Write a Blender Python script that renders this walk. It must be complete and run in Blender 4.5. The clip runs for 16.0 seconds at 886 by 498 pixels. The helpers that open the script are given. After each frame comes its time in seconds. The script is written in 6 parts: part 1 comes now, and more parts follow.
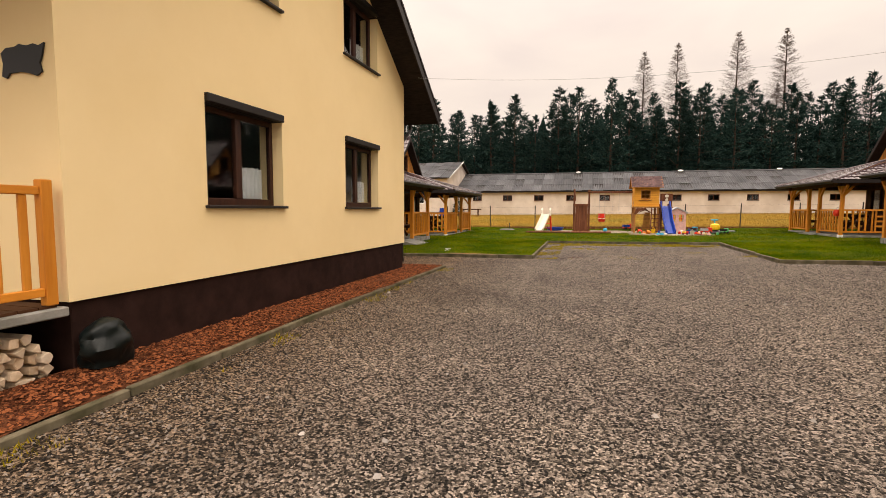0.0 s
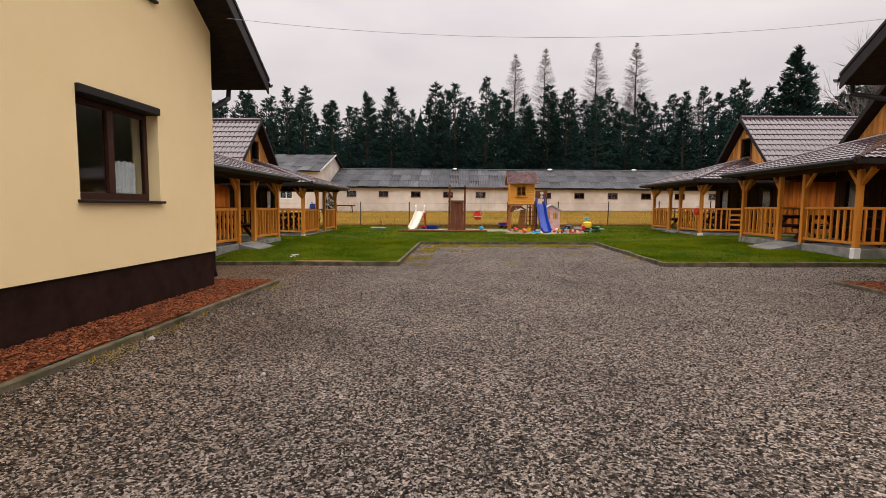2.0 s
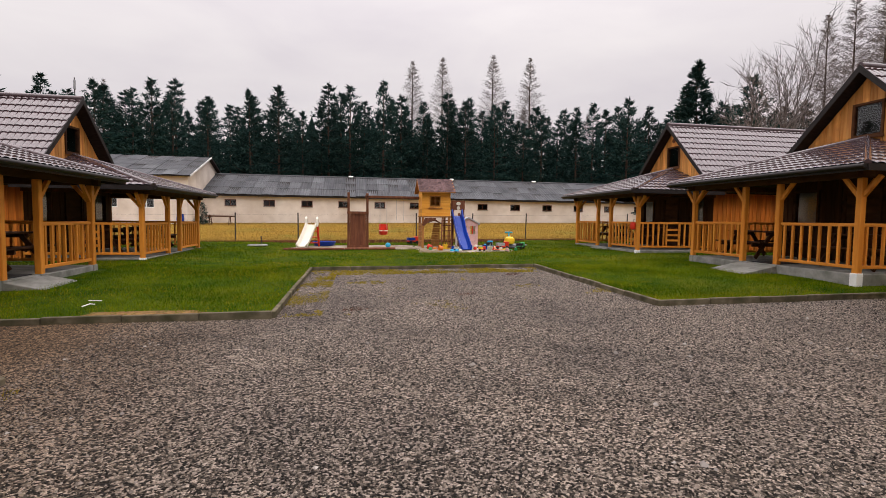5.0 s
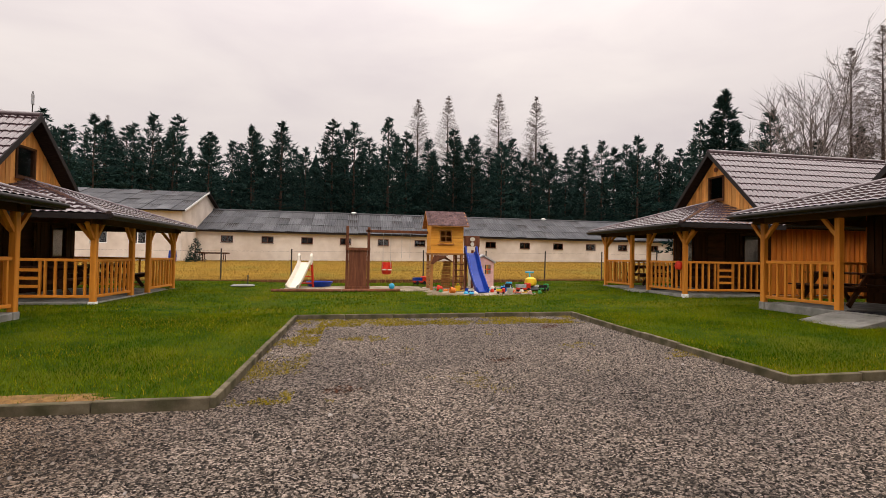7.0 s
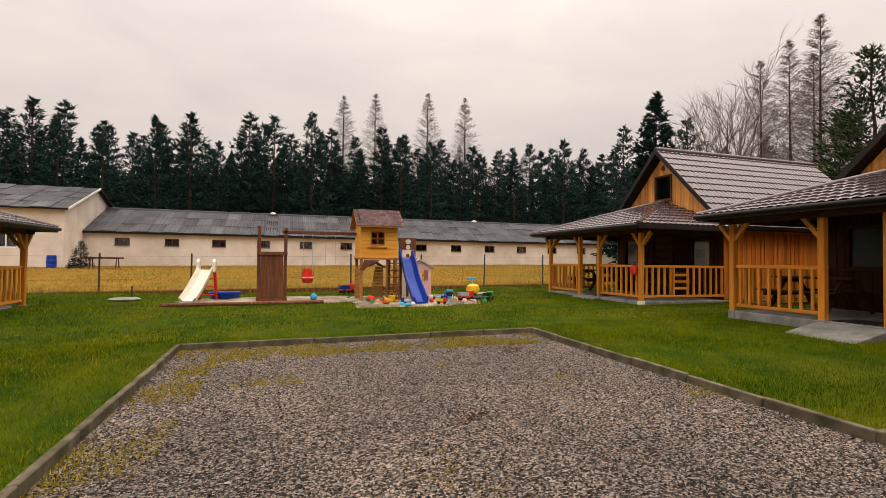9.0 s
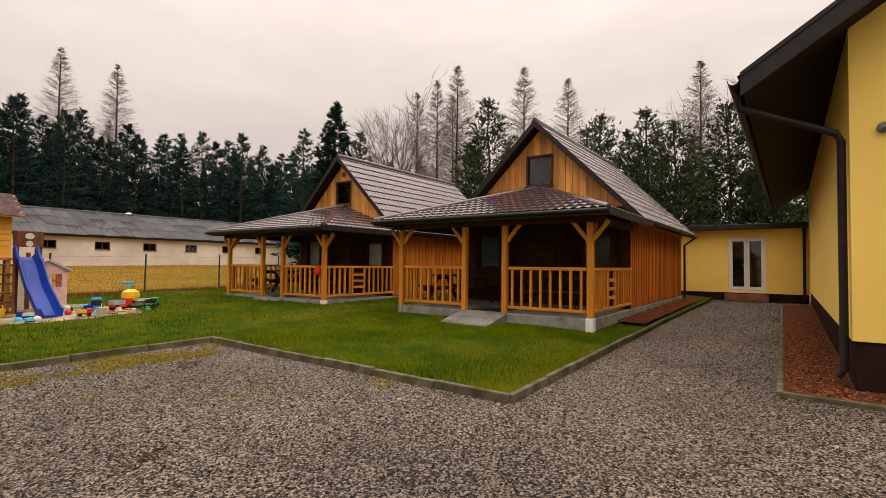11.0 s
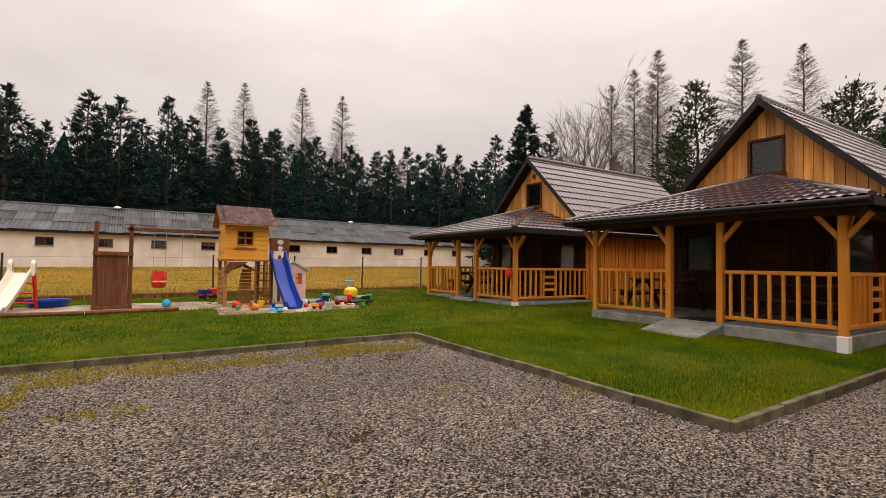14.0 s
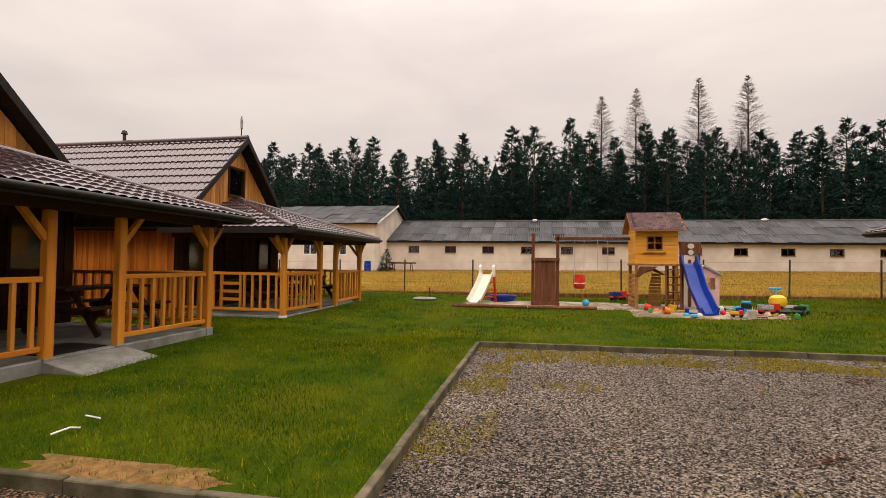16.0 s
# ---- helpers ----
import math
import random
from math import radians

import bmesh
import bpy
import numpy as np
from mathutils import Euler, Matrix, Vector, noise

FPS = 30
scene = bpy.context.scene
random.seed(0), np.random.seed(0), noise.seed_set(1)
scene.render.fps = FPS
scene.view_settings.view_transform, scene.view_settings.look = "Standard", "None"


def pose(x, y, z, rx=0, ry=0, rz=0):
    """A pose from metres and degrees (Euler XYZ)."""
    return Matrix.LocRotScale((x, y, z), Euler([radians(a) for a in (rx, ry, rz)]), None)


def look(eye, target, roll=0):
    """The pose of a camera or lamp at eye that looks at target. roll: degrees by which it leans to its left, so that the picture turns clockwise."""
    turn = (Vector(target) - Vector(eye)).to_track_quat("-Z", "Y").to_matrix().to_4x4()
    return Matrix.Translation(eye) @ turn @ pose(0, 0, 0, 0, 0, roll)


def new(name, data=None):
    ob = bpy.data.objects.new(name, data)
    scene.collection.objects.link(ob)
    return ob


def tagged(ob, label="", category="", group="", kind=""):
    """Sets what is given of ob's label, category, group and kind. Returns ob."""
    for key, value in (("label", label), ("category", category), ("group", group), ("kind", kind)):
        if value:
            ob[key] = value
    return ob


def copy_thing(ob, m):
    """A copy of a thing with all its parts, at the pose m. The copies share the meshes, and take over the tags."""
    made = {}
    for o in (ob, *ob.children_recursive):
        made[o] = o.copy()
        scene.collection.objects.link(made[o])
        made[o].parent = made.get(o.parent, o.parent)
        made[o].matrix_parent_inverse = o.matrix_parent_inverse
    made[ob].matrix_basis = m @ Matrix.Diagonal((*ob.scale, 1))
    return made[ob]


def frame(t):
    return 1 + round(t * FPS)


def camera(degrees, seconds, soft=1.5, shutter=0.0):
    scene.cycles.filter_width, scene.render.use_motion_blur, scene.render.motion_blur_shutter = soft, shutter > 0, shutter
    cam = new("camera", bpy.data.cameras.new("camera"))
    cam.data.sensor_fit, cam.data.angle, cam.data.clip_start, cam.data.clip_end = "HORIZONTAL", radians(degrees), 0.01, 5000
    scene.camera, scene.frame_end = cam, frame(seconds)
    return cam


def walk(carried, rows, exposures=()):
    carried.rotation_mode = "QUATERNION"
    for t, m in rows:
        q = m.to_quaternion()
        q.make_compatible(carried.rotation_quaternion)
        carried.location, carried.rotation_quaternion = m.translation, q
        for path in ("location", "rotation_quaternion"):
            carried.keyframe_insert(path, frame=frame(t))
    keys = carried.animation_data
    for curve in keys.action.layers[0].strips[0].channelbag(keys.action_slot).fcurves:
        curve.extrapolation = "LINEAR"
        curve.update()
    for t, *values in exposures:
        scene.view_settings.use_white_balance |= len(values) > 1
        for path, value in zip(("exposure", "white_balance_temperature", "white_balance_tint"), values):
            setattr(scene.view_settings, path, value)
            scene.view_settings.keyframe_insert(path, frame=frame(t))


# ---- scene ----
cam = camera(84.5, 16.0, soft=0.85)
PATH = [
    (0, (0.069, 0.081, 1.507), (-0.491, 1.994, 1.346), 0.2),
    (0.5, (0.03, 0.767, 1.554), (-0.255, 2.739, 1.382), 0.3),
    (1, (0.052, 1.371, 1.56), (-0.104, 3.358, 1.386), 0.5),
    (1.5, (0.071, 2.108, 1.52), (-0.045, 4.097, 1.346), 0.5),
    (2, (0.157, 2.822, 1.51), (0.074, 4.812, 1.338), 0.6),
    (2.5, (0.137, 3.544, 1.53), (0.14, 5.536, 1.347), 0.7),
    (3, (0.059, 4.231, 1.549), (0.149, 6.22, 1.354), 0.8),
    (3.5, (0.031, 4.928, 1.583), (0.175, 6.913, 1.384), 0.7),
    (4, (-0.064, 5.521, 1.561), (0.136, 7.501, 1.367), 0.8),
    (4.5, (-0.133, 6.242, 1.566), (0.154, 8.212, 1.375), 0.8),
    (5, (-0.164, 6.888, 1.591), (0.178, 8.854, 1.467), 0.8),
    (5.2, (-0.17, 7.121, 1.558), (0.178, 9.089, 1.478), 0.8),
    (7.3, (-0.03, 9.802, 1.548), (0.296, 11.775, 1.582), 1.1),
    (7.5, (-0.076, 10.05, 1.541), (0.253, 12.022, 1.574), 0.8),
    (8, (-0.033, 10.693, 1.562), (0.287, 12.667, 1.599), 0.8),
    (8.5, (0.042, 11.173, 1.598), (0.46, 13.129, 1.641), 0.7),
    (9, (0.174, 11.584, 1.621), (0.791, 13.486, 1.67), 0.7),
    (9.5, (0.212, 11.779, 1.632), (1.091, 13.575, 1.688), 0.7),
    (10, (0.139, 11.852, 1.649), (1.335, 13.454, 1.707), 0.6),
    (10.2, (0.115, 11.859, 1.649), (1.434, 13.362, 1.709), 0.6),
    (12.3, (0.199, 11.925, 1.654), (1.963, 12.867, 1.713), 0.6),
    (12.5, (0.248, 11.961, 1.642), (1.99, 12.942, 1.7), 0.6),
    (13, (0.234, 12.003, 1.642), (1.85, 13.18, 1.703), 0.9),
    (13.5, (0.273, 11.992, 1.654), (1.646, 13.445, 1.713), 0.7),
    (14, (0.243, 11.979, 1.641), (1.315, 13.666, 1.704), 0.9),
    (14.5, (0.095, 11.901, 1.656), (0.828, 13.761, 1.717), 0.9),
    (15, (-0.047, 11.755, 1.657), (0.316, 13.721, 1.714), 0.8),
    (15.5, (-0.2, 11.676, 1.653), (-0.216, 13.675, 1.708), 1.0),
    (15.8, (-0.299, 11.631, 1.654), (-0.542, 13.616, 1.708), 0.9),
    (16, (-0.309, 11.555, 1.657), (-0.704, 13.515, 1.711), 0.8),
]
walk(cam, [(t, look(eye, target, roll)) for t, eye, target, roll in PATH],
     exposures=[(0.0, 0.27, 7500, 10), (0.6, 0.12, 7100, 10), (1.5, 0.0, 6600, 10), (3.5, 0.0, 6080, 10), (5.0, 0.06, 6280, 10), (7.3, 0.03, 6700, 10), (9.0, -0.02, 7000, 10), (10.1, -0.03, 7250, 10), (12.5, -0.02, 7050, 10), (14.0, -0.02, 6900, 10), (16.0, -0.02, 7080, 10)])

# ---- sky and sun ----
world = bpy.data.worlds.new("overcast_sky")
scene.world = world
world.use_nodes = True
wn, wl = world.node_tree.nodes, world.node_tree.links
wn.clear()


def wnode(kind, **kw):
    n = wn.new(kind)
    for k, v in kw.items():
        n.inputs[k].default_value = v
    return n


SUN_EL, SUN_AZ = radians(48), radians(-20)
sky = wn.new("ShaderNodeTexSky")
sky.sky_type, sky.sun_disc, sky.sun_elevation, sky.sun_rotation = "NISHITA", False, SUN_EL, SUN_AZ
coord = wn.new("ShaderNodeTexCoord")
sep = wn.new("ShaderNodeSeparateXYZ")
wl.new(coord.outputs["Generated"], sep.inputs[0])
# overcast: even towards the horizon, much brighter overhead
up = wn.new("ShaderNodeMath")
up.operation, up.use_clamp = "MAXIMUM", False
wl.new(sep.outputs["Z"], up.inputs[0])
up.inputs[1].default_value = 0.0
steep = wn.new("ShaderNodeMath")
steep.operation = "POWER"
wl.new(up.outputs[0], steep.inputs[0])
steep.inputs[1].default_value = 3.2
lift = wn.new("ShaderNodeMath")
lift.operation = "MULTIPLY_ADD"
wl.new(steep.outputs[0], lift.inputs[0])
lift.inputs[1].default_value, lift.inputs[2].default_value = 4.1, 0.795
cloud_map = wn.new("ShaderNodeMapping")
cloud_map.inputs["Scale"].default_value = (1.0, 1.0, 3.2)
wl.new(coord.outputs["Generated"], cloud_map.inputs["Vector"])
clouds = wnode("ShaderNodeTexNoise", Scale=2.6, Detail=5.0, Roughness=0.5, Distortion=0.3)
wl.new(cloud_map.outputs[0], clouds.inputs["Vector"])
cloud_ramp = wn.new("ShaderNodeValToRGB")
cloud_ramp.color_ramp.elements[0].position, cloud_ramp.color_ramp.elements[0].color = 0.32, (0.86, 0.775, 0.785, 1)
cloud_ramp.color_ramp.elements[1].position, cloud_ramp.color_ramp.elements[1].color = 0.68, (1.02, 0.93, 0.90, 1)
wl.new(clouds.outputs["Fac"], cloud_ramp.inputs[0])
scaled = wn.new("ShaderNodeVectorMath")
scaled.operation = "SCALE"
wl.new(cloud_ramp.outputs[0], scaled.inputs[0])
wl.new(lift.outputs[0], scaled.inputs["Scale"])
bg_cloud = wnode("ShaderNodeBackground", Strength=1.0)
wl.new(scaled.outputs[0], bg_cloud.inputs["Color"])
bg_sky = wnode("ShaderNodeBackground", Strength=0.05)
wl.new(sky.outputs[0], bg_sky.inputs["Color"])
mix_sky = wnode("ShaderNodeMixShader", Fac=0.93)
wl.new(bg_sky.outputs[0], mix_sky.inputs[1])
wl.new(bg_cloud.outputs[0], mix_sky.inputs[2])
wout = wn.new("ShaderNodeOutputWorld")
wl.new(mix_sky.outputs[0], wout.inputs["Surface"])

sun = new("sun", bpy.data.lights.new("sun", "SUN"))
sun.data.energy, sun.data.angle, sun.data.color = 0.5, radians(25), (1.0, 0.95, 0.88)
sun.matrix_world = pose(0, 0, 30, 42, 0, 20)


# ---- materials ----
def mat(name, c1, c2, rough=0.8, scale=3.0, bump=0.3, bscale=40.0, stretch=(1, 1, 1), metal=0.0, rough2=None,
        grime=None, grime_scale=0.8, island=False, objrand=0.0, coat=0.0, dist=0.01, detail=6.0, spec=0.28):
    """A mottled surface: two colours by a noise at its own scale, an optional stain colour at a large scale, fine relief."""
    m = bpy.data.materials.new(name)
    m.use_nodes = True
    n, l = m.node_tree.nodes, m.node_tree.links
    b = n["Principled BSDF"]
    tc = n.new("ShaderNodeTexCoord")
    mp = n.new("ShaderNodeMapping")
    mp.inputs["Scale"].default_value = stretch
    l.new(tc.outputs["Object"], mp.inputs["Vector"])
    vec = mp.outputs[0]
    if objrand:
        oi = n.new("ShaderNodeObjectInfo")
        add = n.new("ShaderNodeVectorMath")
        add.operation = "MULTIPLY_ADD"
        l.new(oi.outputs["Random"], add.inputs[0])
        add.inputs[1].default_value = (37.0, 23.0, 11.0)
        l.new(mp.outputs[0], add.inputs[2])
        vec = add.outputs[0]
    nz = n.new("ShaderNodeTexNoise")
    nz.inputs["Scale"].default_value, nz.inputs["Detail"].default_value = scale, detail
    nz.inputs["Roughness"].default_value = 0.62
    l.new(vec, nz.inputs["Vector"])
    rp = n.new("ShaderNodeValToRGB")
    rp.color_ramp.elements[0].position, rp.color_ramp.elements[0].color = 0.34, (*c1, 1)
    rp.color_ramp.elements[1].position, rp.color_ramp.elements[1].color = 0.66, (*c2, 1)
    fac = nz.outputs["Fac"]
    if island:
        gi = n.new("ShaderNodeNewGeometry")
        mx = n.new("ShaderNodeMix")
        mx.inputs["Factor"].default_value = 0.75 if island is True else island
        l.new(fac, mx.inputs["A"])
        l.new(gi.outputs["Random Per Island"], mx.inputs["B"])
        fac = mx.outputs["Result"]
    l.new(fac, rp.inputs[0])
    col = rp.outputs[0]
    if objrand:
        hs = n.new("ShaderNodeHueSaturation")
        mr = n.new("ShaderNodeMapRange")
        mr.inputs["To Min"].default_value, mr.inputs["To Max"].default_value = 1 - objrand, 1 + objrand
        l.new(oi.outputs["Random"], mr.inputs["Value"])
        l.new(mr.outputs[0], hs.inputs["Value"])
        l.new(col, hs.inputs["Color"])
        col = hs.outputs[0]
    if grime:
        gz = n.new("ShaderNodeTexNoise")
        gz.inputs["Scale"].default_value, gz.inputs["Detail"].default_value = grime_scale, 5.0
        l.new(tc.outputs["Object"], gz.inputs["Vector"])
        gr = n.new("ShaderNodeValToRGB")
        gr.color_ramp.elements[0].position, gr.color_ramp.elements[0].color = 0.48, (0, 0, 0, 1)
        gr.color_ramp.elements[1].position, gr.color_ramp.elements[1].color = 0.72, (0.8, 0.8, 0.8, 1)
        l.new(gz.outputs["Fac"], gr.inputs[0])
        gm = n.new("ShaderNodeMix")
        gm.data_type = "RGBA"
        gm.inputs[7].default_value = (*grime, 1)
        l.new(gr.outputs[0], gm.inputs[0])
        l.new(col, gm.inputs[6])
        col = gm.outputs[2]
    l.new(col, b.inputs["Base Color"])
    rr = n.new("ShaderNodeMapRange")
    rr.inputs["To Min"].default_value, rr.inputs["To Max"].default_value = rough, rough2 if rough2 is not None else min(1, rough + 0.12)
    l.new(nz.outputs["Fac"], rr.inputs["Value"])
    l.new(rr.outputs[0], b.inputs["Roughness"])
    b.inputs["Metallic"].default_value = metal
    b.inputs["Specular IOR Level"].default_value = spec
    b.inputs["Coat Weight"].default_value = coat
    if bump:
        bz = n.new("ShaderNodeTexNoise")
        bz.inputs["Scale"].default_value, bz.inputs["Detail"].default_value = bscale, 4.0
        l.new(vec, bz.inputs["Vector"])
        bp = n.new("ShaderNodeBump")
        bp.inputs["Strength"].default_value, bp.inputs["Distance"].default_value = bump, dist
        l.new(bz.outputs["Fac"], bp.inputs["Height"])
        l.new(bp.outputs[0], b.inputs["Normal"])
    return m


def glass_mat(name, tint=(0.9, 0.95, 0.95)):
    m = bpy.data.materials.new(name)
    m.use_nodes = True
    b = m.node_tree.nodes["Principled BSDF"]
    b.inputs["Base Color"].default_value = (*tint, 1)
    b.inputs["Transmission Weight"].default_value, b.inputs["Roughness"].default_value, b.inputs["IOR"].default_value = 1.0, 0.02, 1.45
    return m


def gravel_mat(name, ramp, moss=None):
    """Crushed stone: cells of two sizes with a colour of their own, and relief."""
    m = bpy.data.materials.new(name)
    m.use_nodes = True
    n, l = m.node_tree.nodes, m.node_tree.links
    b = n["Principled BSDF"]
    tc = n.new("ShaderNodeTexCoord")
    v1, v2 = n.new("ShaderNodeTexVoronoi"), n.new("ShaderNodeTexVoronoi")
    v1.inputs["Scale"].default_value, v2.inputs["Scale"].default_value = 62.0, 150.0
    wob = n.new("ShaderNodeTexNoise")
    wob.inputs["Scale"].default_value, wob.inputs["Detail"].default_value = 60.0, 2.0
    l.new(tc.outputs["Object"], wob.inputs["Vector"])
    ad = n.new("ShaderNodeVectorMath")
    ad.operation = "MULTIPLY_ADD"
    ad.inputs[1].default_value = (0.006, 0.006, 0.006)
    l.new(wob.outputs["Color"], ad.inputs[0])
    l.new(tc.outputs["Object"], ad.inputs[2])
    sepc = []
    for v in (v1, v2):
        l.new(ad.outputs[0], v.inputs["Vector"])
        s = n.new("ShaderNodeSeparateColor")
        l.new(v.outputs["Color"], s.inputs[0])
        sepc.append(s)
    mx = n.new("ShaderNodeMix")
    mx.inputs["Factor"].default_value = 0.22
    l.new(sepc[0].outputs[0], mx.inputs["A"])
    l.new(sepc[1].outputs[0], mx.inputs["B"])
    rp = n.new("ShaderNodeValToRGB")
    e = rp.color_ramp.elements
    e[0].position, e[0].color, e[1].position, e[1].color = 0.15, (*ramp[0], 1), 0.92, (*ramp[-1], 1)
    for i, c in enumerate(ramp[1:-1]):
        q = e.new(0.15 + 0.6 * (i + 1) / (len(ramp) - 1))
        q.color = (*c, 1)
    l.new(mx.outputs["Result"], rp.inputs[0])
    big = n.new("ShaderNodeTexNoise")
    big.inputs["Scale"].default_value, big.inputs["Detail"].default_value = 0.55, 6.0
    l.new(tc.outputs["Object"], big.inputs["Vector"])
    dk = n.new("ShaderNodeMix")
    dk.data_type, dk.blend_type = "RGBA", "MULTIPLY"
    br = n.new("ShaderNodeValToRGB")
    br.color_ramp.elements[0].position, br.color_ramp.elements[0].color = 0.35, (0.72, 0.70, 0.70, 1)
    br.color_ramp.elements[1].position, br.color_ramp.elements[1].color = 0.65, (1.12, 1.08, 1.04, 1)
    l.new(big.outputs["Fac"], br.inputs[0])
    dk.inputs[0].default_value = 1.0
    l.new(rp.outputs[0], dk.inputs[6])
    l.new(br.outputs[0], dk.inputs[7])
    out = dk.outputs[2]
    for cx, cy, r0 in ((9.0, 24.5, 14.6), (9.0, 24.5, 16.2), (-8.0, 2.0, 9.6)):     # wheel tracks: worn arcs, darker and damper
        ds = n.new("ShaderNodeVectorMath")
        ds.operation = "DISTANCE"
        ds.inputs[1].default_value = (cx, cy, 0.1)
        l.new(tc.outputs["Object"], ds.inputs[0])
        off = n.new("ShaderNodeMath")
        off.operation = "SUBTRACT"
        off.inputs[1].default_value = r0
        l.new(ds.outputs["Value"], off.inputs[0])
        wb = n.new("ShaderNodeMath")
        wb.operation = "MULTIPLY_ADD"
        wb.inputs[1].default_value = 1.1
        l.new(big.outputs["Fac"], wb.inputs[0])
        l.new(off.outputs[0], wb.inputs[2])
        ab = n.new("ShaderNodeMath")
        ab.operation = "ABSOLUTE"
        l.new(wb.outputs[0], ab.inputs[0])
        mr = n.new("ShaderNodeMapRange")
        mr.interpolation_type = "SMOOTHSTEP"
        for k, v in (("From Min", 0.05), ("From Max", 0.34), ("To Min", 0.80), ("To Max", 1.0)):
            mr.inputs[k].default_value = v
        l.new(ab.outputs[0], mr.inputs["Value"])
        tk = n.new("ShaderNodeVectorMath")
        tk.operation = "SCALE"
        l.new(out, tk.inputs[0])
        l.new(mr.outputs[0], tk.inputs["Scale"])
        out = tk.outputs[0]
    # brown silt washed between the stones beside the house bed
    sx = n.new("ShaderNodeSeparateXYZ")
    l.new(tc.outputs["Object"], sx.inputs[0])
    sw = n.new("ShaderNodeMath")
    sw.operation = "MULTIPLY_ADD"
    sw.inputs[1].default_value = 2.6
    l.new(big.outputs["Fac"], sw.inputs[0])
    l.new(sx.outputs["X"], sw.inputs[2])
    sm = n.new("ShaderNodeMapRange")
    for k, v in (("From Min", -2.6), ("From Max", 0.2), ("To Min", 1.0), ("To Max", 0.0)):
        sm.inputs[k].default_value = v
    l.new(sw.outputs[0], sm.inputs["Value"])
    silt = n.new("ShaderNodeMix")
    silt.data_type, silt.blend_type = "RGBA", "MULTIPLY"
    silt.inputs[7].default_value = (0.74, 0.58, 0.39, 1)
    l.new(sm.outputs[0], silt.inputs[0])
    l.new(out, silt.inputs[6])
    out = silt.outputs[2]
    l.new(out, b.inputs["Base Color"])
    b.inputs["Roughness"].default_value = 0.72
    b.inputs["Specular IOR Level"].default_value = 0.15
    bp = n.new("ShaderNodeBump")
    bp.inputs["Strength"].default_value, bp.inputs["Distance"].default_value = 1.0, 0.03
    bp.invert = True
    l.new(v1.outputs["Distance"], bp.inputs["Height"])
    bp2 = n.new("ShaderNodeBump")
    bp2.inputs["Strength"].default_value, bp2.inputs["Distance"].default_value = 0.6, 0.006
    bp2.invert = True
    l.new(v2.outputs["Distance"], bp2.inputs["Height"])
    l.new(bp.outputs[0], bp2.inputs["Normal"])
    l.new(bp2.outputs[0], b.inputs["Normal"])
    return m


def plain(name, c, rough=0.5, metal=0.0, var=0.15):
    return mat(name, tuple(v * (1 - var) for v in c), tuple(min(1, v * (1 + var)) for v in c), rough, 6.0, 0.08, 60.0, metal=metal)


GRAVEL = gravel_mat("crushed_gravel", [(0.005, 0.004, 0.003), (0.028, 0.023, 0.018), (0.078, 0.064, 0.052), (0.165, 0.137, 0.112), (0.58, 0.50, 0.43)])
STONE = mat("gravel_stone", (0.010, 0.008, 0.006), (0.27, 0.228, 0.19), 0.7, 8.0, 0.4, 60.0, island=True)
GRASS_SOIL = mat("lawn_soil", (0.010, 0.038, 0.001), (0.060, 0.084, 0.002), 0.95, 2.2, 0.8, 55.0, grime=(0.10, 0.095, 0.006), grime_scale=0.5, dist=0.03, spec=0.06)
BLADE = mat("grass_blade", (0.009, 0.060, 0.001), (0.165, 0.195, 0.002), 0.8, 0.75, 0.0, island=0.25, spec=0.02)
BLADE_DRY = mat("dry_grass_blade", (0.18, 0.105, 0.022), (0.38, 0.24, 0.065), 0.8, 0.7, 0.0, island=True, spec=0.05)
WEED = mat("yellow_moss_blade", (0.15, 0.125, 0.005), (0.33, 0.25, 0.014), 0.8, 0.7, 0.0, island=True, spec=0.05)
MEADOW = mat("dry_meadow", (0.16, 0.090, 0.011), (0.31, 0.19, 0.028), 0.95, 1.6, 0.8, 26.0, stretch=(0.5, 1.5, 1), grime=(0.12, 0.125, 0.02), grime_scale=0.18, dist=0.05, spec=0.06)
SAND = mat("play_sand", (0.15, 0.11, 0.065), (0.42, 0.36, 0.28), 0.95, 1.8, 0.6, 70.0, grime=(0.13, 0.10, 0.04), grime_scale=1.1)
EARTH = mat("bare_earth", (0.11, 0.055, 0.016), (0.25, 0.14, 0.045), 0.98, 14.0, 0.9, 60.0, grime=(0.06, 0.07, 0.015), grime_scale=1.5)
MULCH = mat("red_bark_mulch", (0.06, 0.022, 0.011), (0.16, 0.058, 0.026), 0.9, 30.0, 0.9, 60.0, dist=0.03, spec=0.06)
CHIP = mat("bark_chip", (0.045, 0.014, 0.007), (0.26, 0.088, 0.036), 0.85, 9.0, 0.3, 50.0, island=True, spec=0.06)
KERB = mat("weathered_concrete_kerb", (0.075, 0.063, 0.040), (0.165, 0.142, 0.098), 0.9, 5.0, 0.5, 60.0, grime=(0.04, 0.043, 0.018), grime_scale=2.5, objrand=0.12, spec=0.06)
CONCRETE = mat("grey_concrete", (0.17, 0.17, 0.15), (0.30, 0.295, 0.27), 0.85, 4.0, 0.4, 60.0, grime=(0.10, 0.105, 0.08), grime_scale=1.8)
RENDER_Y = mat("yellow_house_render", (0.91, 0.645, 0.155), (0.94, 0.675, 0.175), 0.9, 1.4, 0.25, 180.0, dist=0.004, grime=(0.88, 0.61, 0.145), grime_scale=0.5)
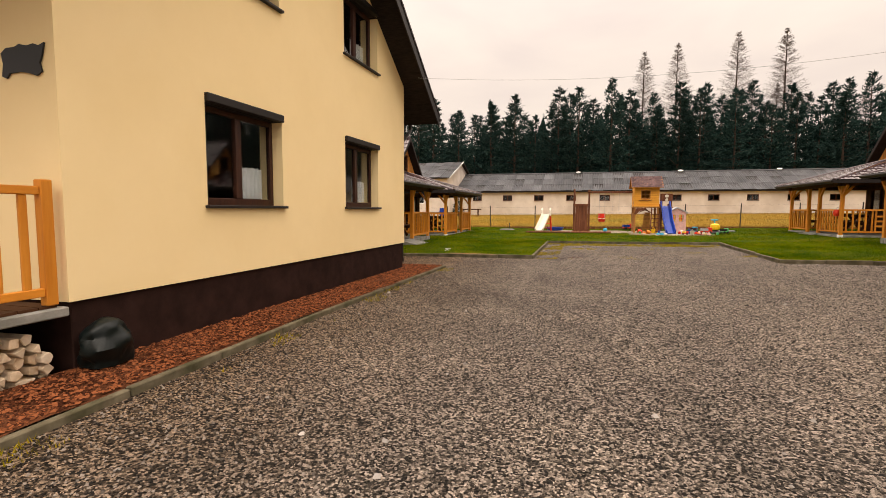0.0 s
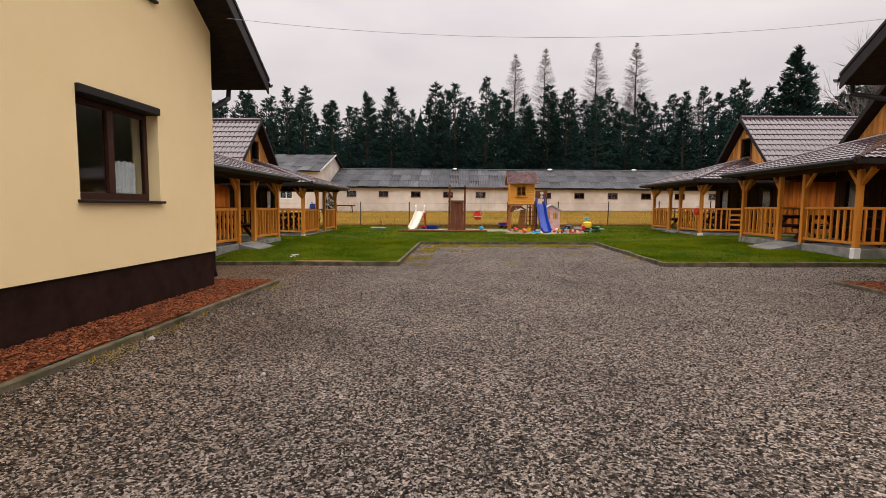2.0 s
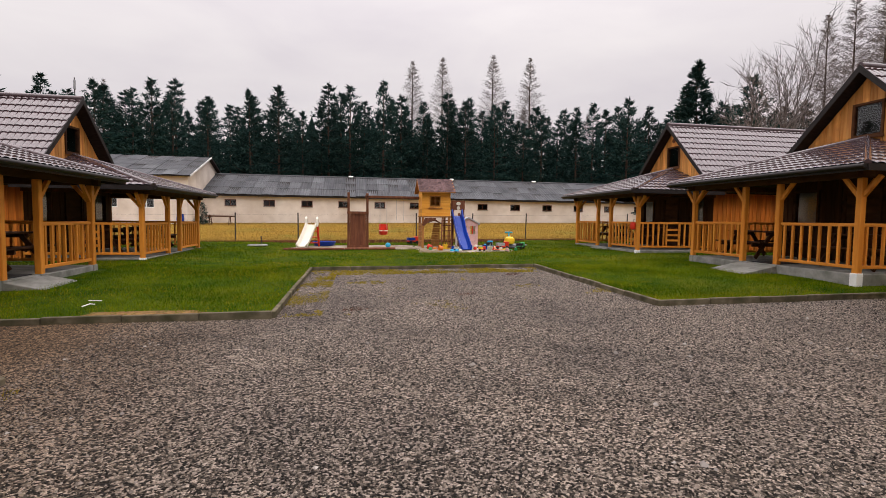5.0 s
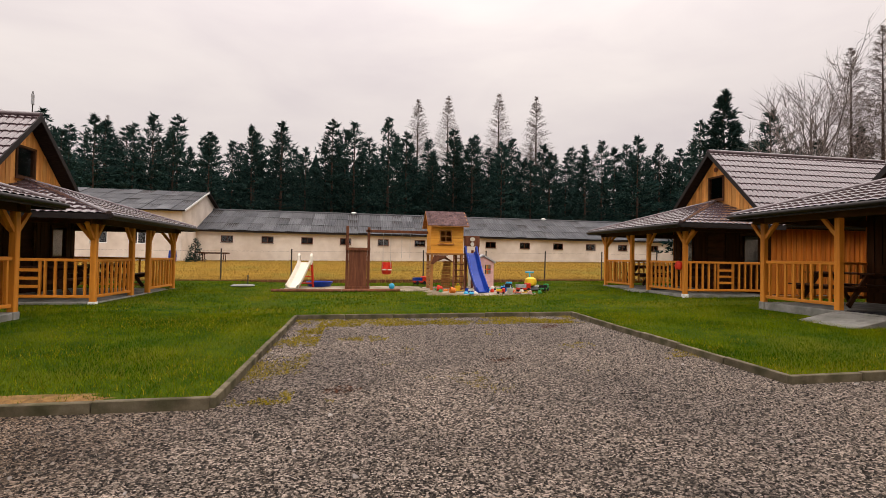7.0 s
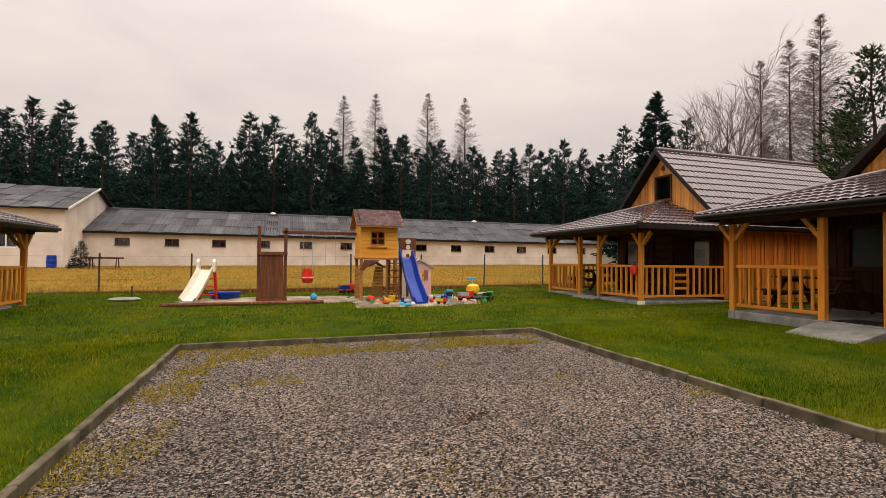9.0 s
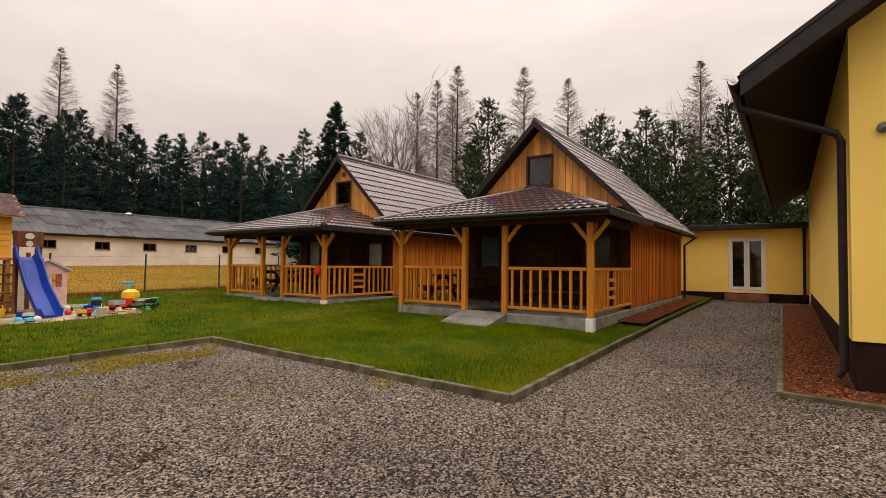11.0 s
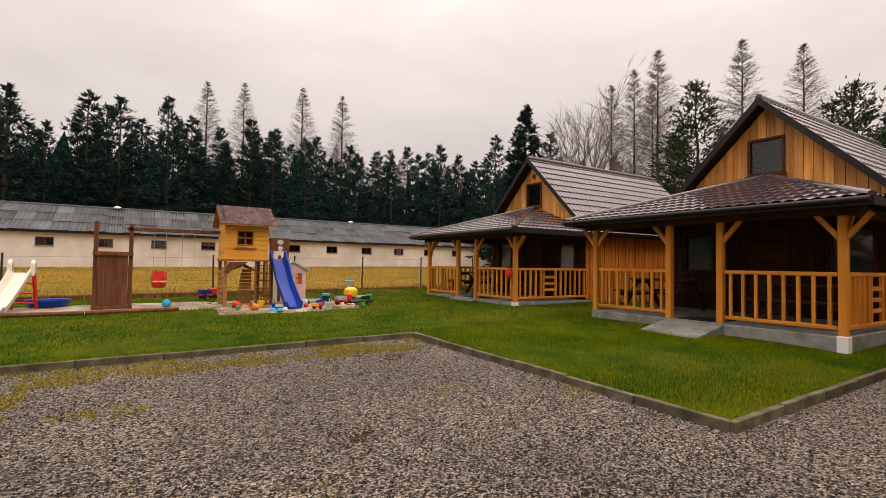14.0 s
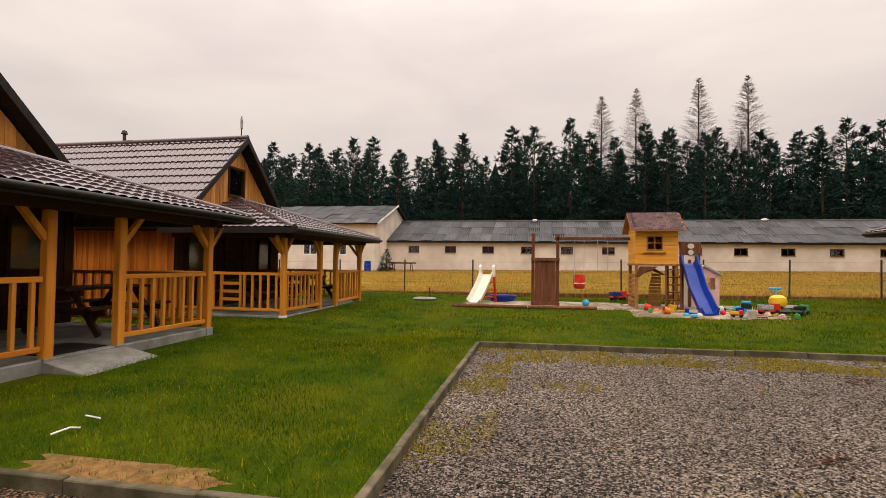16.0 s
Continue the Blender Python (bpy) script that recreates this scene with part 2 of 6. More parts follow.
PLINTH = mat("dark_brown_plinth", (0.018, 0.009, 0.007), (0.032, 0.016, 0.013), 0.75, 4.0, 0.4, 120.0, dist=0.004, spec=0.06)
RENDER_PALE = mat("pale_yellow_house_render", (0.87, 0.69, 0.38), (0.90, 0.72, 0.41), 0.9, 1.4, 0.25, 180.0, dist=0.004, grime=(0.84, 0.66, 0.355), grime_scale=0.5)
BROWN = mat("dark_brown_metal", (0.010, 0.008, 0.008), (0.020, 0.015, 0.014), 0.42, 6.0, 0.05, 40.0)
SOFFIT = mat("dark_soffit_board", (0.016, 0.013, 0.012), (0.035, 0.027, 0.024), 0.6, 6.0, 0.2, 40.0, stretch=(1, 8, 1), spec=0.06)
PVC_BROWN = mat("brown_window_frame", (0.030, 0.010, 0.006), (0.058, 0.020, 0.010), 0.4, 5.0, 0.1, 40.0, stretch=(4, 4, 0.6))
PVC_WHITE = plain("white_window_frame", (0.78, 0.78, 0.76), 0.35, var=0.04)
GLASS = glass_mat("window_glass")
DARK = plain("dark_interior", (0.03, 0.027, 0.025), 0.9)
CURTAIN = mat("lace_curtain", (0.55, 0.56, 0.58), (0.80, 0.80, 0.80), 0.9, 40.0, 0.2, 60.0)
NET = mat("grey_net_curtain", (0.13, 0.14, 0.14), (0.22, 0.23, 0.23), 0.9, 40.0, 0.2, 60.0)
TILE = mat("brown_metal_tile", (0.054, 0.034, 0.037), (0.082, 0.053, 0.058), 0.2, 2.0, 0.04, 30.0, rough2=0.3, grime=(0.064, 0.041, 0.043), grime_scale=1.3, coat=0.75)
BOARD = mat("varnished_pine_board", (0.43, 0.114, 0.011), (0.64, 0.21, 0.027), 0.5, 1.6, 0.25, 22.0, stretch=(6, 6, 0.5), objrand=0.22, grime=(0.26, 0.065, 0.008), grime_scale=1.1)
GABLE = mat("light_pine_board", (0.56, 0.21, 0.041), (0.80, 0.40, 0.11), 0.5, 1.6, 0.25, 22.0, stretch=(6, 6, 0.5), objrand=0.32, grime=(0.42, 0.16, 0.04), grime_scale=1.3)
POST = mat("honey_pine_post", (0.52, 0.175, 0.016), (0.70, 0.275, 0.034), 0.5, 1.6, 0.2, 22.0, stretch=(6, 6, 0.5), objrand=0.1)
RAIL_H = mat("honey_pine_rail", (0.52, 0.175, 0.016), (0.70, 0.275, 0.034), 0.5, 1.6, 0.2, 22.0, stretch=(0.5, 0.5, 6), objrand=0.1)
# front wall boards below the porch roof: dark colour stands in for its shade
SHADE_BOARD = mat("porch_shade_board", (0.042, 0.017, 0.007), (0.08, 0.033, 0.013), 0.55, 1.6, 0.25, 22.0, stretch=(6, 6, 0.5), objrand=0.2, spec=0.06)
DECKWOOD = mat("dark_stained_wood", (0.05, 0.022, 0.012), (0.10, 0.045, 0.022), 0.6, 2.0, 0.2, 22.0, stretch=(3, 0.6, 3), objrand=0.15, spec=0.06)
BARN_WALL = mat("whitewashed_barn_wall", (0.62, 0.54, 0.465), (0.76, 0.68, 0.60), 0.92, 0.8, 0.4, 14.0, grime=(0.50, 0.42, 0.345), grime_scale=0.35)
ETERNIT = mat("grey_fibre_cement_roof", (0.045, 0.048, 0.054), (0.095, 0.098, 0.105), 0.75, 0.7, 0.2, 20.0, stretch=(1, 0.4, 1), grime=(0.055, 0.055, 0.055), grime_scale=0.5, rough2=0.6, objrand=0.3)
BARK = mat("pine_bark", (0.035, 0.026, 0.021), (0.085, 0.060, 0.046), 0.9, 4.0, 0.5, 20.0, stretch=(3, 3, 0.6), spec=0.06)
NEEDLE = mat("pine_needles", (0.009, 0.026, 0.024), (0.032, 0.064, 0.055), 0.8, 0.4, 0.0, island=True, objrand=0.25, spec=0.05)
NEEDLE_Y = mat("young_pine_needles", (0.020, 0.042, 0.022), (0.075, 0.10, 0.045), 0.8, 0.4, 0.0, island=True, objrand=0.2, spec=0.05)
TWIG = mat("bare_larch_twigs", (0.11, 0.088, 0.08), (0.24, 0.20, 0.185), 0.9, 0.4, 0.0, island=True, objrand=0.15, spec=0.1)
BIRCH = mat("bare_grey_branches", (0.075, 0.06, 0.055), (0.17, 0.145, 0.135), 0.9, 2.0, 0.2, 12.0)
STEEL = plain("rusty_fence_steel", (0.05, 0.045, 0.042), 0.7, 0.3)
LOG = mat("split_log", (0.50, 0.37, 0.23), (0.76, 0.63, 0.48), 0.8, 5.0, 0.4, 30.0, objrand=0.2)
P_WHITE, P_BLUE = plain("white_plastic", (0.62, 0.58, 0.48), 0.4, var=0.06), plain("blue_plastic", (0.006, 0.038, 0.28), 0.32)
P_RED, P_YELLOW = plain("red_plastic", (0.60, 0.035, 0.015), 0.4), plain("yellow_plastic", (0.80, 0.50, 0.03), 0.4)
P_CYAN, P_GREEN = plain("cyan_plastic", (0.03, 0.33, 0.55), 0.4), plain("green_plastic", (0.05, 0.30, 0.09), 0.4)
P_PINK, P_BLACK = plain("pale_pink_plastic", (0.68, 0.42, 0.40), 0.45), plain("black_plastic", (0.015, 0.016, 0.018), 0.4)
P_ORANGE, P_GREY = plain("orange_plastic", (0.68, 0.20, 0.03), 0.45), plain("grey_plastic", (0.35, 0.36, 0.37), 0.5)
SHINGLE = mat("bitumen_shingle", (0.055, 0.03, 0.03), (0.13, 0.08, 0.078), 0.9, 8.0, 0.6, 90.0, objrand=0.3)
TOWER = mat("bright_pine_plank", (0.66, 0.265, 0.028), (0.82, 0.39, 0.058), 0.55, 1.6, 0.2, 22.0, stretch=(0.5, 0.5, 6), objrand=0.12)
TOWER_V = mat("pine_tower_post", (0.26, 0.10, 0.025), (0.42, 0.19, 0.055), 0.6, 1.6, 0.2, 22.0, stretch=(6, 6, 0.5), objrand=0.12)
OLDWOOD = mat("weathered_red_brown_wood", (0.10, 0.032, 0.016), (0.20, 0.075, 0.035), 0.75, 2.0, 0.3, 26.0, stretch=(5, 5, 0.6), objrand=0.15)


# ---- mesh helpers ----
def box(bm, x0, x1, y0, y1, z0, z1, m=None):
    pts = [(x, y, z) for z in (min(z0, z1), max(z0, z1)) for y in (min(y0, y1), max(y0, y1)) for x in (min(x0, x1), max(x0, x1))]
    v = [bm.verts.new(m @ Vector(p) if m else p) for p in pts]
    for f in ((0, 2, 3, 1), (4, 5, 7, 6), (0, 1, 5, 4), (2, 6, 7, 3), (0, 4, 6, 2), (1, 3, 7, 5)):
        bm.faces.new([v[i] for i in f])
    return v


def beam(bm, p, q, w, h):
    """A squared bar from p to q, w wide sideways and h deep."""
    p, q = Vector(p), Vector(q)
    d = q - p
    m = Matrix.Translation(p) @ d.to_track_quat("X", "Z").to_matrix().to_4x4()
    return box(bm, 0, d.length, -w / 2, w / 2, -h / 2, h / 2, m)


def tube(bm, pts, r, n=10, r2=None):
    """A round bar along points, closed at its ends; r2: radius at the far end."""
    pts = [Vector(p) for p in pts]
    rings = []
    side = None
    for i, p in enumerate(pts):
        d = (pts[min(i + 1, len(pts) - 1)] - pts[max(i - 1, 0)]).normalized()
        if side is None:
            side = d.orthogonal().normalized()
        side = (side - d * side.dot(d)).normalized()
        up = d.cross(side)
        k = r if r2 is None else r + (r2 - r) * i / (len(pts) - 1)
        rings.append([bm.verts.new(p + k * (math.cos(2 * math.pi * j / n) * side + math.sin(2 * math.pi * j / n) * up)) for j in range(n)])
    for a, b in zip(rings, rings[1:]):
        for j in range(n):
            bm.faces.new((a[j], a[(j + 1) % n], b[(j + 1) % n], b[j]))
    bm.faces.new(rings[0][::-1])
    bm.faces.new(rings[-1])


def lathe(bm, prof, n=20, at=(0, 0, 0)):
    """A turned shape from (radius, height) pairs."""
    rings = [[bm.verts.new((at[0] + r * math.cos(2 * math.pi * j / n), at[1] + r * math.sin(2 * math.pi * j / n), at[2] + z)) for j in range(n)] for r, z in prof]
    for a, b in zip(rings, rings[1:]):
        for j in range(n):
            bm.faces.new((a[j], a[(j + 1) % n], b[(j + 1) % n], b[j]))
    bm.faces.new(rings[0][::-1])
    bm.faces.new(rings[-1])


def prism(bm, poly, a, b, axis="x"):
    """A flat polygon carried from a to b along an axis; poly in the two other axes."""
    def put(t, p):
        return {"x": (t, p[0], p[1]), "y": (p[0], t, p[1]), "z": (p[0], p[1], t)}[axis]
    lo, hi = [bm.verts.new(put(a, p)) for p in poly], [bm.verts.new(put(b, p)) for p in poly]
    bm.faces.new(lo[::-1])
    bm.faces.new(hi)
    for i in range(len(poly)):
        j = (i + 1) % len(poly)
        bm.faces.new((lo[i], lo[j], hi[j], hi[i]))


def mesh_of(bm, name, material, bevel=0.0, smooth=False):
    bmesh.ops.recalc_face_normals(bm, faces=bm.faces)
    if bevel:
        bmesh.ops.bevel(bm, geom=[e for e in bm.edges if e.is_manifold and e.calc_face_angle(0) > 0.6], offset=bevel, segments=1, affect="EDGES", clamp_overlap=True)
    me = bpy.data.meshes.new(name)
    bm.to_mesh(me)
    bm.free()
    me.materials.append(material)
    if smooth:
        me.shade_smooth()
        me.set_sharp_from_angle(angle=radians(40))
    return me


def part(name, bm, material, parent, label="", bevel=0.0, smooth=False):
    ob = new(name, mesh_of(bm, name, material, bevel, smooth))
    ob.parent = parent
    return tagged(ob, label)


def thing(name, bm, material, label, category, m=None, group="", kind="", bevel=0.0, smooth=False):
    ob = new(name, mesh_of(bm, name, material, bevel, smooth))
    if m is not None:
        ob.matrix_world = m
    return tagged(ob, label, category, group, kind)


def empty(name, label, category, m=None, group="", kind=""):
    ob = new(name)
    ob.empty_display_size = 0.2
    if m is not None:
        ob.matrix_basis = m
    return tagged(ob, label, category, group, kind)


def raw(name, verts, faces, material, smooth=False):
    me = bpy.data.meshes.new(name)
    me.from_pydata([tuple(v) for v in verts], [], [tuple(f) for f in faces])
    me.materials.append(material)
    if smooth:
        me.shade_smooth()
    return me


def B():
    return bmesh.new()


# ---- ground ----
KX0, KX1, KY0, KY1 = -1.40, 4.82, 14.31, 20.2   # the gravel bay between the lawns


def yard(x, y):
    """Height of the gravel yard, which rises a little to the north-east."""
    bank = 0.095 * min(1.0, max(0.0, (-1.9 - x) / 1.3)) * min(1.0, max(0.0, (12.0 - y) / 6.5))      # silted up against the house bed
    return bank + 0.10 + 0.012 * (max(-15.0, min(x, 24.0)) + 1.4) + 0.010 * (max(-14.0, min(y, 31.0)) - 14.3)


def meadow_z(x, y):
    k = min(1.0, max(0.0, (y - 31.2) / 27.0))
    far = max(0.0, min(1.0, (y - 60) / 60)) * 1.0
    return yard(x, y) + 0.02 + 0.72 * k * k * (3 - 2 * k) + far


def sheet(name, x0, x1, y0, y1, step, zfun, material, label, category, hole=None, rough=0.0):
    """A patch of ground as a grid."""
    nx, ny = max(1, round((x1 - x0) / step)), max(1, round((y1 - y0) / step))
    xs, ys = np.linspace(x0, x1, nx + 1), np.linspace(y0, y1, ny + 1)
    rng = random.Random(name)
    verts = [(x, y, zfun(x, y) + rough * rng.uniform(-1, 1)) for y in ys for x in xs]
    faces = []
    for j in range(ny):
        for i in range(nx):
            cx, cy = (xs[i] + xs[i + 1]) / 2, (ys[j] + ys[j + 1]) / 2
            if hole and hole(cx, cy):
                continue
            a = j * (nx + 1) + i
            faces.append((a, a + 1, a + nx + 2, a + nx + 1))
    return tagged(new(name, raw(name, verts, faces, material, True)), label, category, kind="structure")


def base_z(x, y):
    inside = -16.0 < x < 26.0 and -14.0 < y < 31.0
    return (yard(x, y) - 0.25) if inside else meadow_z(x, y)


gx = [-1500, -600, -250, -120, -70, -45, -30, -22, -16.01, -15.99, -8, 0, 8, 16, 25.99, 26.01, 32, 40, 55, 80, 130, 260, 600, 1500]
gy = [-1500, -500, -150, -60, -25, -14.01, -13.99, -5, 5, 15, 25, 30.99, 31.01, 33, 36, 40, 44, 48, 52, 56, 60, 70, 85, 110, 200, 600, 1500]
verts = [(x, y, base_z(x, y)) for y in gy for x in gx]
faces = [(j * len(gx) + i, j * len(gx) + i + 1, (j + 1) * len(gx) + i + 1, (j + 1) * len(gx) + i) for j in range(len(gy) - 1) for i in range(len(gx) - 1)]
tagged(new("ground", raw("ground", verts, faces, MEADOW, True)), "dry yellow meadow grass reaching to the woods", "meadow", kind="structure")


def lawn_z(x, y):
    """Height of the lawns, which swell a little towards the cabins."""
    k = min(1.0, max(0.0, (-2.2 - x) / 3.5)) if x < 0 else min(1.0, max(0.0, (x - 5.6) / 3.5))
    return yard(x, y) + 0.075 + (0.10 if x < 0 else 0.07) * k * k * (3 - 2 * k) * min(1.0, max(0.0, (y - KY0) / 1.5))


def in_lawn(x, y):
    return y > KY0 and not (KX0 < x < KX1 and y < KY1)


gravel = sheet("gravel_yard", -16, 26, -14, 20.3, 0.3, lambda x, y: yard(x, y) + 0.02 * noise.noise((x * 0.35, y * 0.35, 0)), GRAVEL,
               "damp grey crushed gravel yard with wheel tracks", "gravel")
for nm_, a_, b_, c_, d_ in (("lawn_left", -16, KX0, KY0, 31.0), ("lawn_right", KX1, 26, KY0, 31.0), ("lawn_far", KX0, KX1, KY1, 31.0)):
    sheet(nm_, a_, b_, c_, d_, 0.35, lambda x, y: lawn_z(x, y) + 0.02 * noise.noise((x * 0.5, y * 0.5, 3)), GRASS_SOIL, "damp green lawn beside the gravel bay", "lawn")


# kerbs: concrete edging stones, one metre each
def kerb_run(name, p, q, label, top=0.10, w=0.07):
    p, q = Vector((*p, 0)), Vector((*q, 0))
    d = (q - p)
    n = max(1, round(d.length / 1.0))
    run = empty(name, label, "kerb", kind="structure")
    bm = B()
    L = d.length / n - 0.012
    box(bm, 0, L, -w / 2, w / 2, -0.2, 0)
    me = mesh_of(bm, "kerb_stone", KERB, bevel=0.008)
    rng = random.Random(name)
    yaw = math.degrees(math.atan2(d.y, d.x))
    for i in range(n):
        a = p + d * i / n
        b = p + d * (i + 1) / n
        za, zb = yard(a.x, a.y) + top, yard(b.x, b.y) + top
        ob = new("kerb_stone", me)
        ob.parent = run
        ob.matrix_basis = pose(a.x, a.y, za + rng.uniform(-0.008, 0.008), rng.uniform(-1.5, 1.5), -math.degrees(math.atan2(zb - za, d.length / n)), yaw + rng.uniform(-0.3, 0.3))
    return run


kerb_run("kerb_bay_left", (KX0, KY0), (KX0, KY1), "mossy concrete edging stones beside the gravel bay")
kerb_run("kerb_bay_far", (KX0, KY1), (KX1, KY1), "mossy concrete edging stones at the head of the gravel bay")
kerb_run("kerb_bay_right", (KX1, KY1), (KX1, KY0), "mossy concrete edging stones beside the gravel bay")
kerb_run("kerb_lawn_right", (KX1, KY0), (19.6, KY0 + 0.15), "mossy concrete edging stones along the lawn and lane")
kerb_run("kerb_lawn_left", (-15.5, KY0), (KX0, KY0), "mossy concrete edging stones along the lawn")
kerb_run("kerb_house_bed", (-3.31, -1.0), (-3.31, 11.80), "concrete edging stones of the bark mulch bed", top=0.06)
kerb_run("kerb_house_bed_end", (-3.31, 11.80), (-9.5, 11.90), "concrete edging stones of the bark mulch bed", top=0.06)
kerb_run("kerb_neighbour_bed", (6.95, 11.97), (20.8, 12.08), "concrete edging stones of the bark mulch bed", top=0.06)
kerb_run("kerb_neighbour_bed_end", (6.95, 2.5), (6.95, 11.97), "concrete edging stones of the bark mulch bed", top=0.06)


def bed_sheet(name, x0, x1, y0, y1, lift, label):
    return sheet(name, x0, x1, y0, y1, 0.2, lambda x, y: yard(x, y) + lift + 0.03 * noise.noise((x * 2, y * 2, 5)), MULCH, label, "mulch")


bed_sheet("mulch_bed_house", -4.2, -3.34, -1.0, 11.77, 0.06, "red bark mulch bed along the yellow house")
bed_sheet("mulch_bed_house_end", -9.5, -4.2, 10.9, 11.83, 0.06, "red bark mulch bed at the house's end wall")
bed_sheet("mulch_bed_neighbour", 6.975, 7.65, 2.5, 11.94, 0.05, "red bark mulch bed along the neighbour house")
bed_sheet("mulch_bed_neighbour_side", 7.65, 20.8, 11.2, 12.0, 0.05, "red bark mulch bed beside the lane")


bed_sheet("mulch_strip_cabin", 11.2, 19.6, 14.40, 15.02, 0.17, "red bark mulch strip beside the cabin wall")


# ---- roofs of pressed metal tiles ----
def tile_slope(bm, o, a, u, lo, hi, length, pitch=0.35, wave=0.19, per=6):
    """A sheet of metal tiles: o a corner at the eave, a along the eave, u up the slope; lo, hi: where a row begins and ends at height b."""
    o, a, u = Vector(o), Vector(a).normalized(), Vector(u).normalized()
    nrm = a.cross(u)
    if nrm.z < 0:
        nrm = -nrm
    rows = []
    b = 0.0
    while b < length - 1e-3:
        for f in (0.0, 0.06, 0.6, 0.98):
            if b + f * pitch <= length:
                rows.append((b + f * pitch, 0.03 * (1 - f)))
        b += pitch
    rows.append((length, 0.0))
    amin, amax = min(lo(0), lo(length)), max(hi(0), hi(length))
    cols = np.arange(math.floor(amin / wave) * wave, amax + wave, wave / per)
    grid = []
    for b, h in rows:
        line = []
        for c in cols:
            x = min(max(c, lo(b)), hi(b))
            ph = (c / wave) % 1.0
            z = h + 0.026 * (abs(math.sin(math.pi * ph)) ** 0.7)
            line.append(bm.verts.new(o + a * x + u * b + nrm * z))
        grid.append(line)
    for r, s in zip(grid, grid[1:]):
        for i in range(len(cols) - 1):
            if (r[i].co - r[i + 1].co).length + (s[i].co - s[i + 1].co).length > 1e-4:
                bm.faces.new((r[i], r[i + 1], s[i + 1], s[i]))


def wall_pieces(bm, axis, t0, t1, bounds, zbot, top, holes):
    """An upright wall from t0 to t1 thick along an axis, cut at openings (s0, s1, z0, z1); top(s) is its upper edge."""
    cuts = sorted({round(v, 4) for v in (*bounds, *[h[0] for h in holes], *[h[1] for h in holes])})
    for s0, s1 in zip(cuts, cuts[1:]):
        mid = (s0 + s1) / 2
        z = zbot
        inner = sorted(h for h in holes if h[0] - 1e-6 <= mid <= h[1] + 1e-6)
        for h in sorted(inner, key=lambda q: q[2]):
            prism(bm, [(s0, z), (s1, z), (s1, h[2]), (s0, h[2])], t0, t1, axis)
            z = h[3]
        prism(bm, [(s0, z), (s1, z), (s1, top(s1)), (s0, top(s0))], t0, t1, axis)
    bmesh.ops.remove_doubles(bm, verts=bm.verts, dist=1e-4)


# ---- rendered houses with brown roofs ----
def house_window(parent, x, s, y0, y1, z0, z1, curtain=True, sashes=2):
    """A recessed brown window in a wall at x whose outside looks along s; a roller shutter box hangs in its head."""
    w = empty("window", "brown framed window with a lace half curtain", "")
    w.parent = parent
    xi = x - s * 0.16
    bm = B()
    box(bm, x - s * 0.06, x + s * 0.05, y0, y1, z1 - 0.10, z1)
    box(bm, x - s * 0.22, x - s * 0.06, y0, y1, z1 - 0.10, z1)
    part("shutter_box", bm, BROWN, w, "dark brown roller shutter box", bevel=0.01)
    bm = B()
    box(bm, xi, x + s * 0.06, y0 - 0.04, y1 + 0.04, z0 - 0.035, z0)
    part("window_sill", bm, BROWN, w, "dark brown metal sill", bevel=0.006)
    bm = B()
    zt = z1 - 0.10
    for a, b, c, d in ((y0, y0 + 0.07, z0, zt), (y1 - 0.07, y1, z0, zt), (y0 + 0.07, y1 - 0.07, z0, z0 + 0.09), (y0 + 0.07, y1 - 0.07, zt - 0.07, zt)):
        box(bm, xi - s * 0.07, xi, a, b, c, d)
    ym = (y0 + y1) / 2
    if sashes == 2:
        box(bm, xi - s * 0.06, xi + s * 0.012, ym - 0.055, ym + 0.055, z0 + 0.09, zt - 0.07)
    part("window_frame", bm, PVC_BROWN, w, bevel=0.006)
    panes = ((y0 + 0.07, ym - 0.055), (ym + 0.055, y1 - 0.07)) if sashes == 2 else ((y0 + 0.07, y1 - 0.07),)
    for a, b in panes:
        bm = B()
        box(bm, xi - s * 0.045, xi - s * 0.03, a, b, z0 + 0.09, zt - 0.07)
        p = part("pane", bm, GLASS, w)
        p.visible_shadow = False
        if curtain and b > ym:
            bm = B()
            n = 40
            v0 = [bm.verts.new((xi - s * (0.14 + 0.015 * math.sin(i * 1.1)), a + 0.02 + (b - a - 0.04) * i / n, z0 + 0.1)) for i in range(n + 1)]
            v1 = [bm.verts.new((xi - s * (0.14 + 0.012 * math.sin(i * 1.1)), a + 0.02 + (b - a - 0.04) * i / n, z0 + 0.52 + 0.01 * math.sin(i * 0.8))) for i in range(n + 1)]
            for i in range(n):
                bm.faces.new((v0[i], v0[i + 1], v1[i + 1], v1[i]))
            part("curtain", bm, CURTAIN, w, "white lace half curtain")
    return w


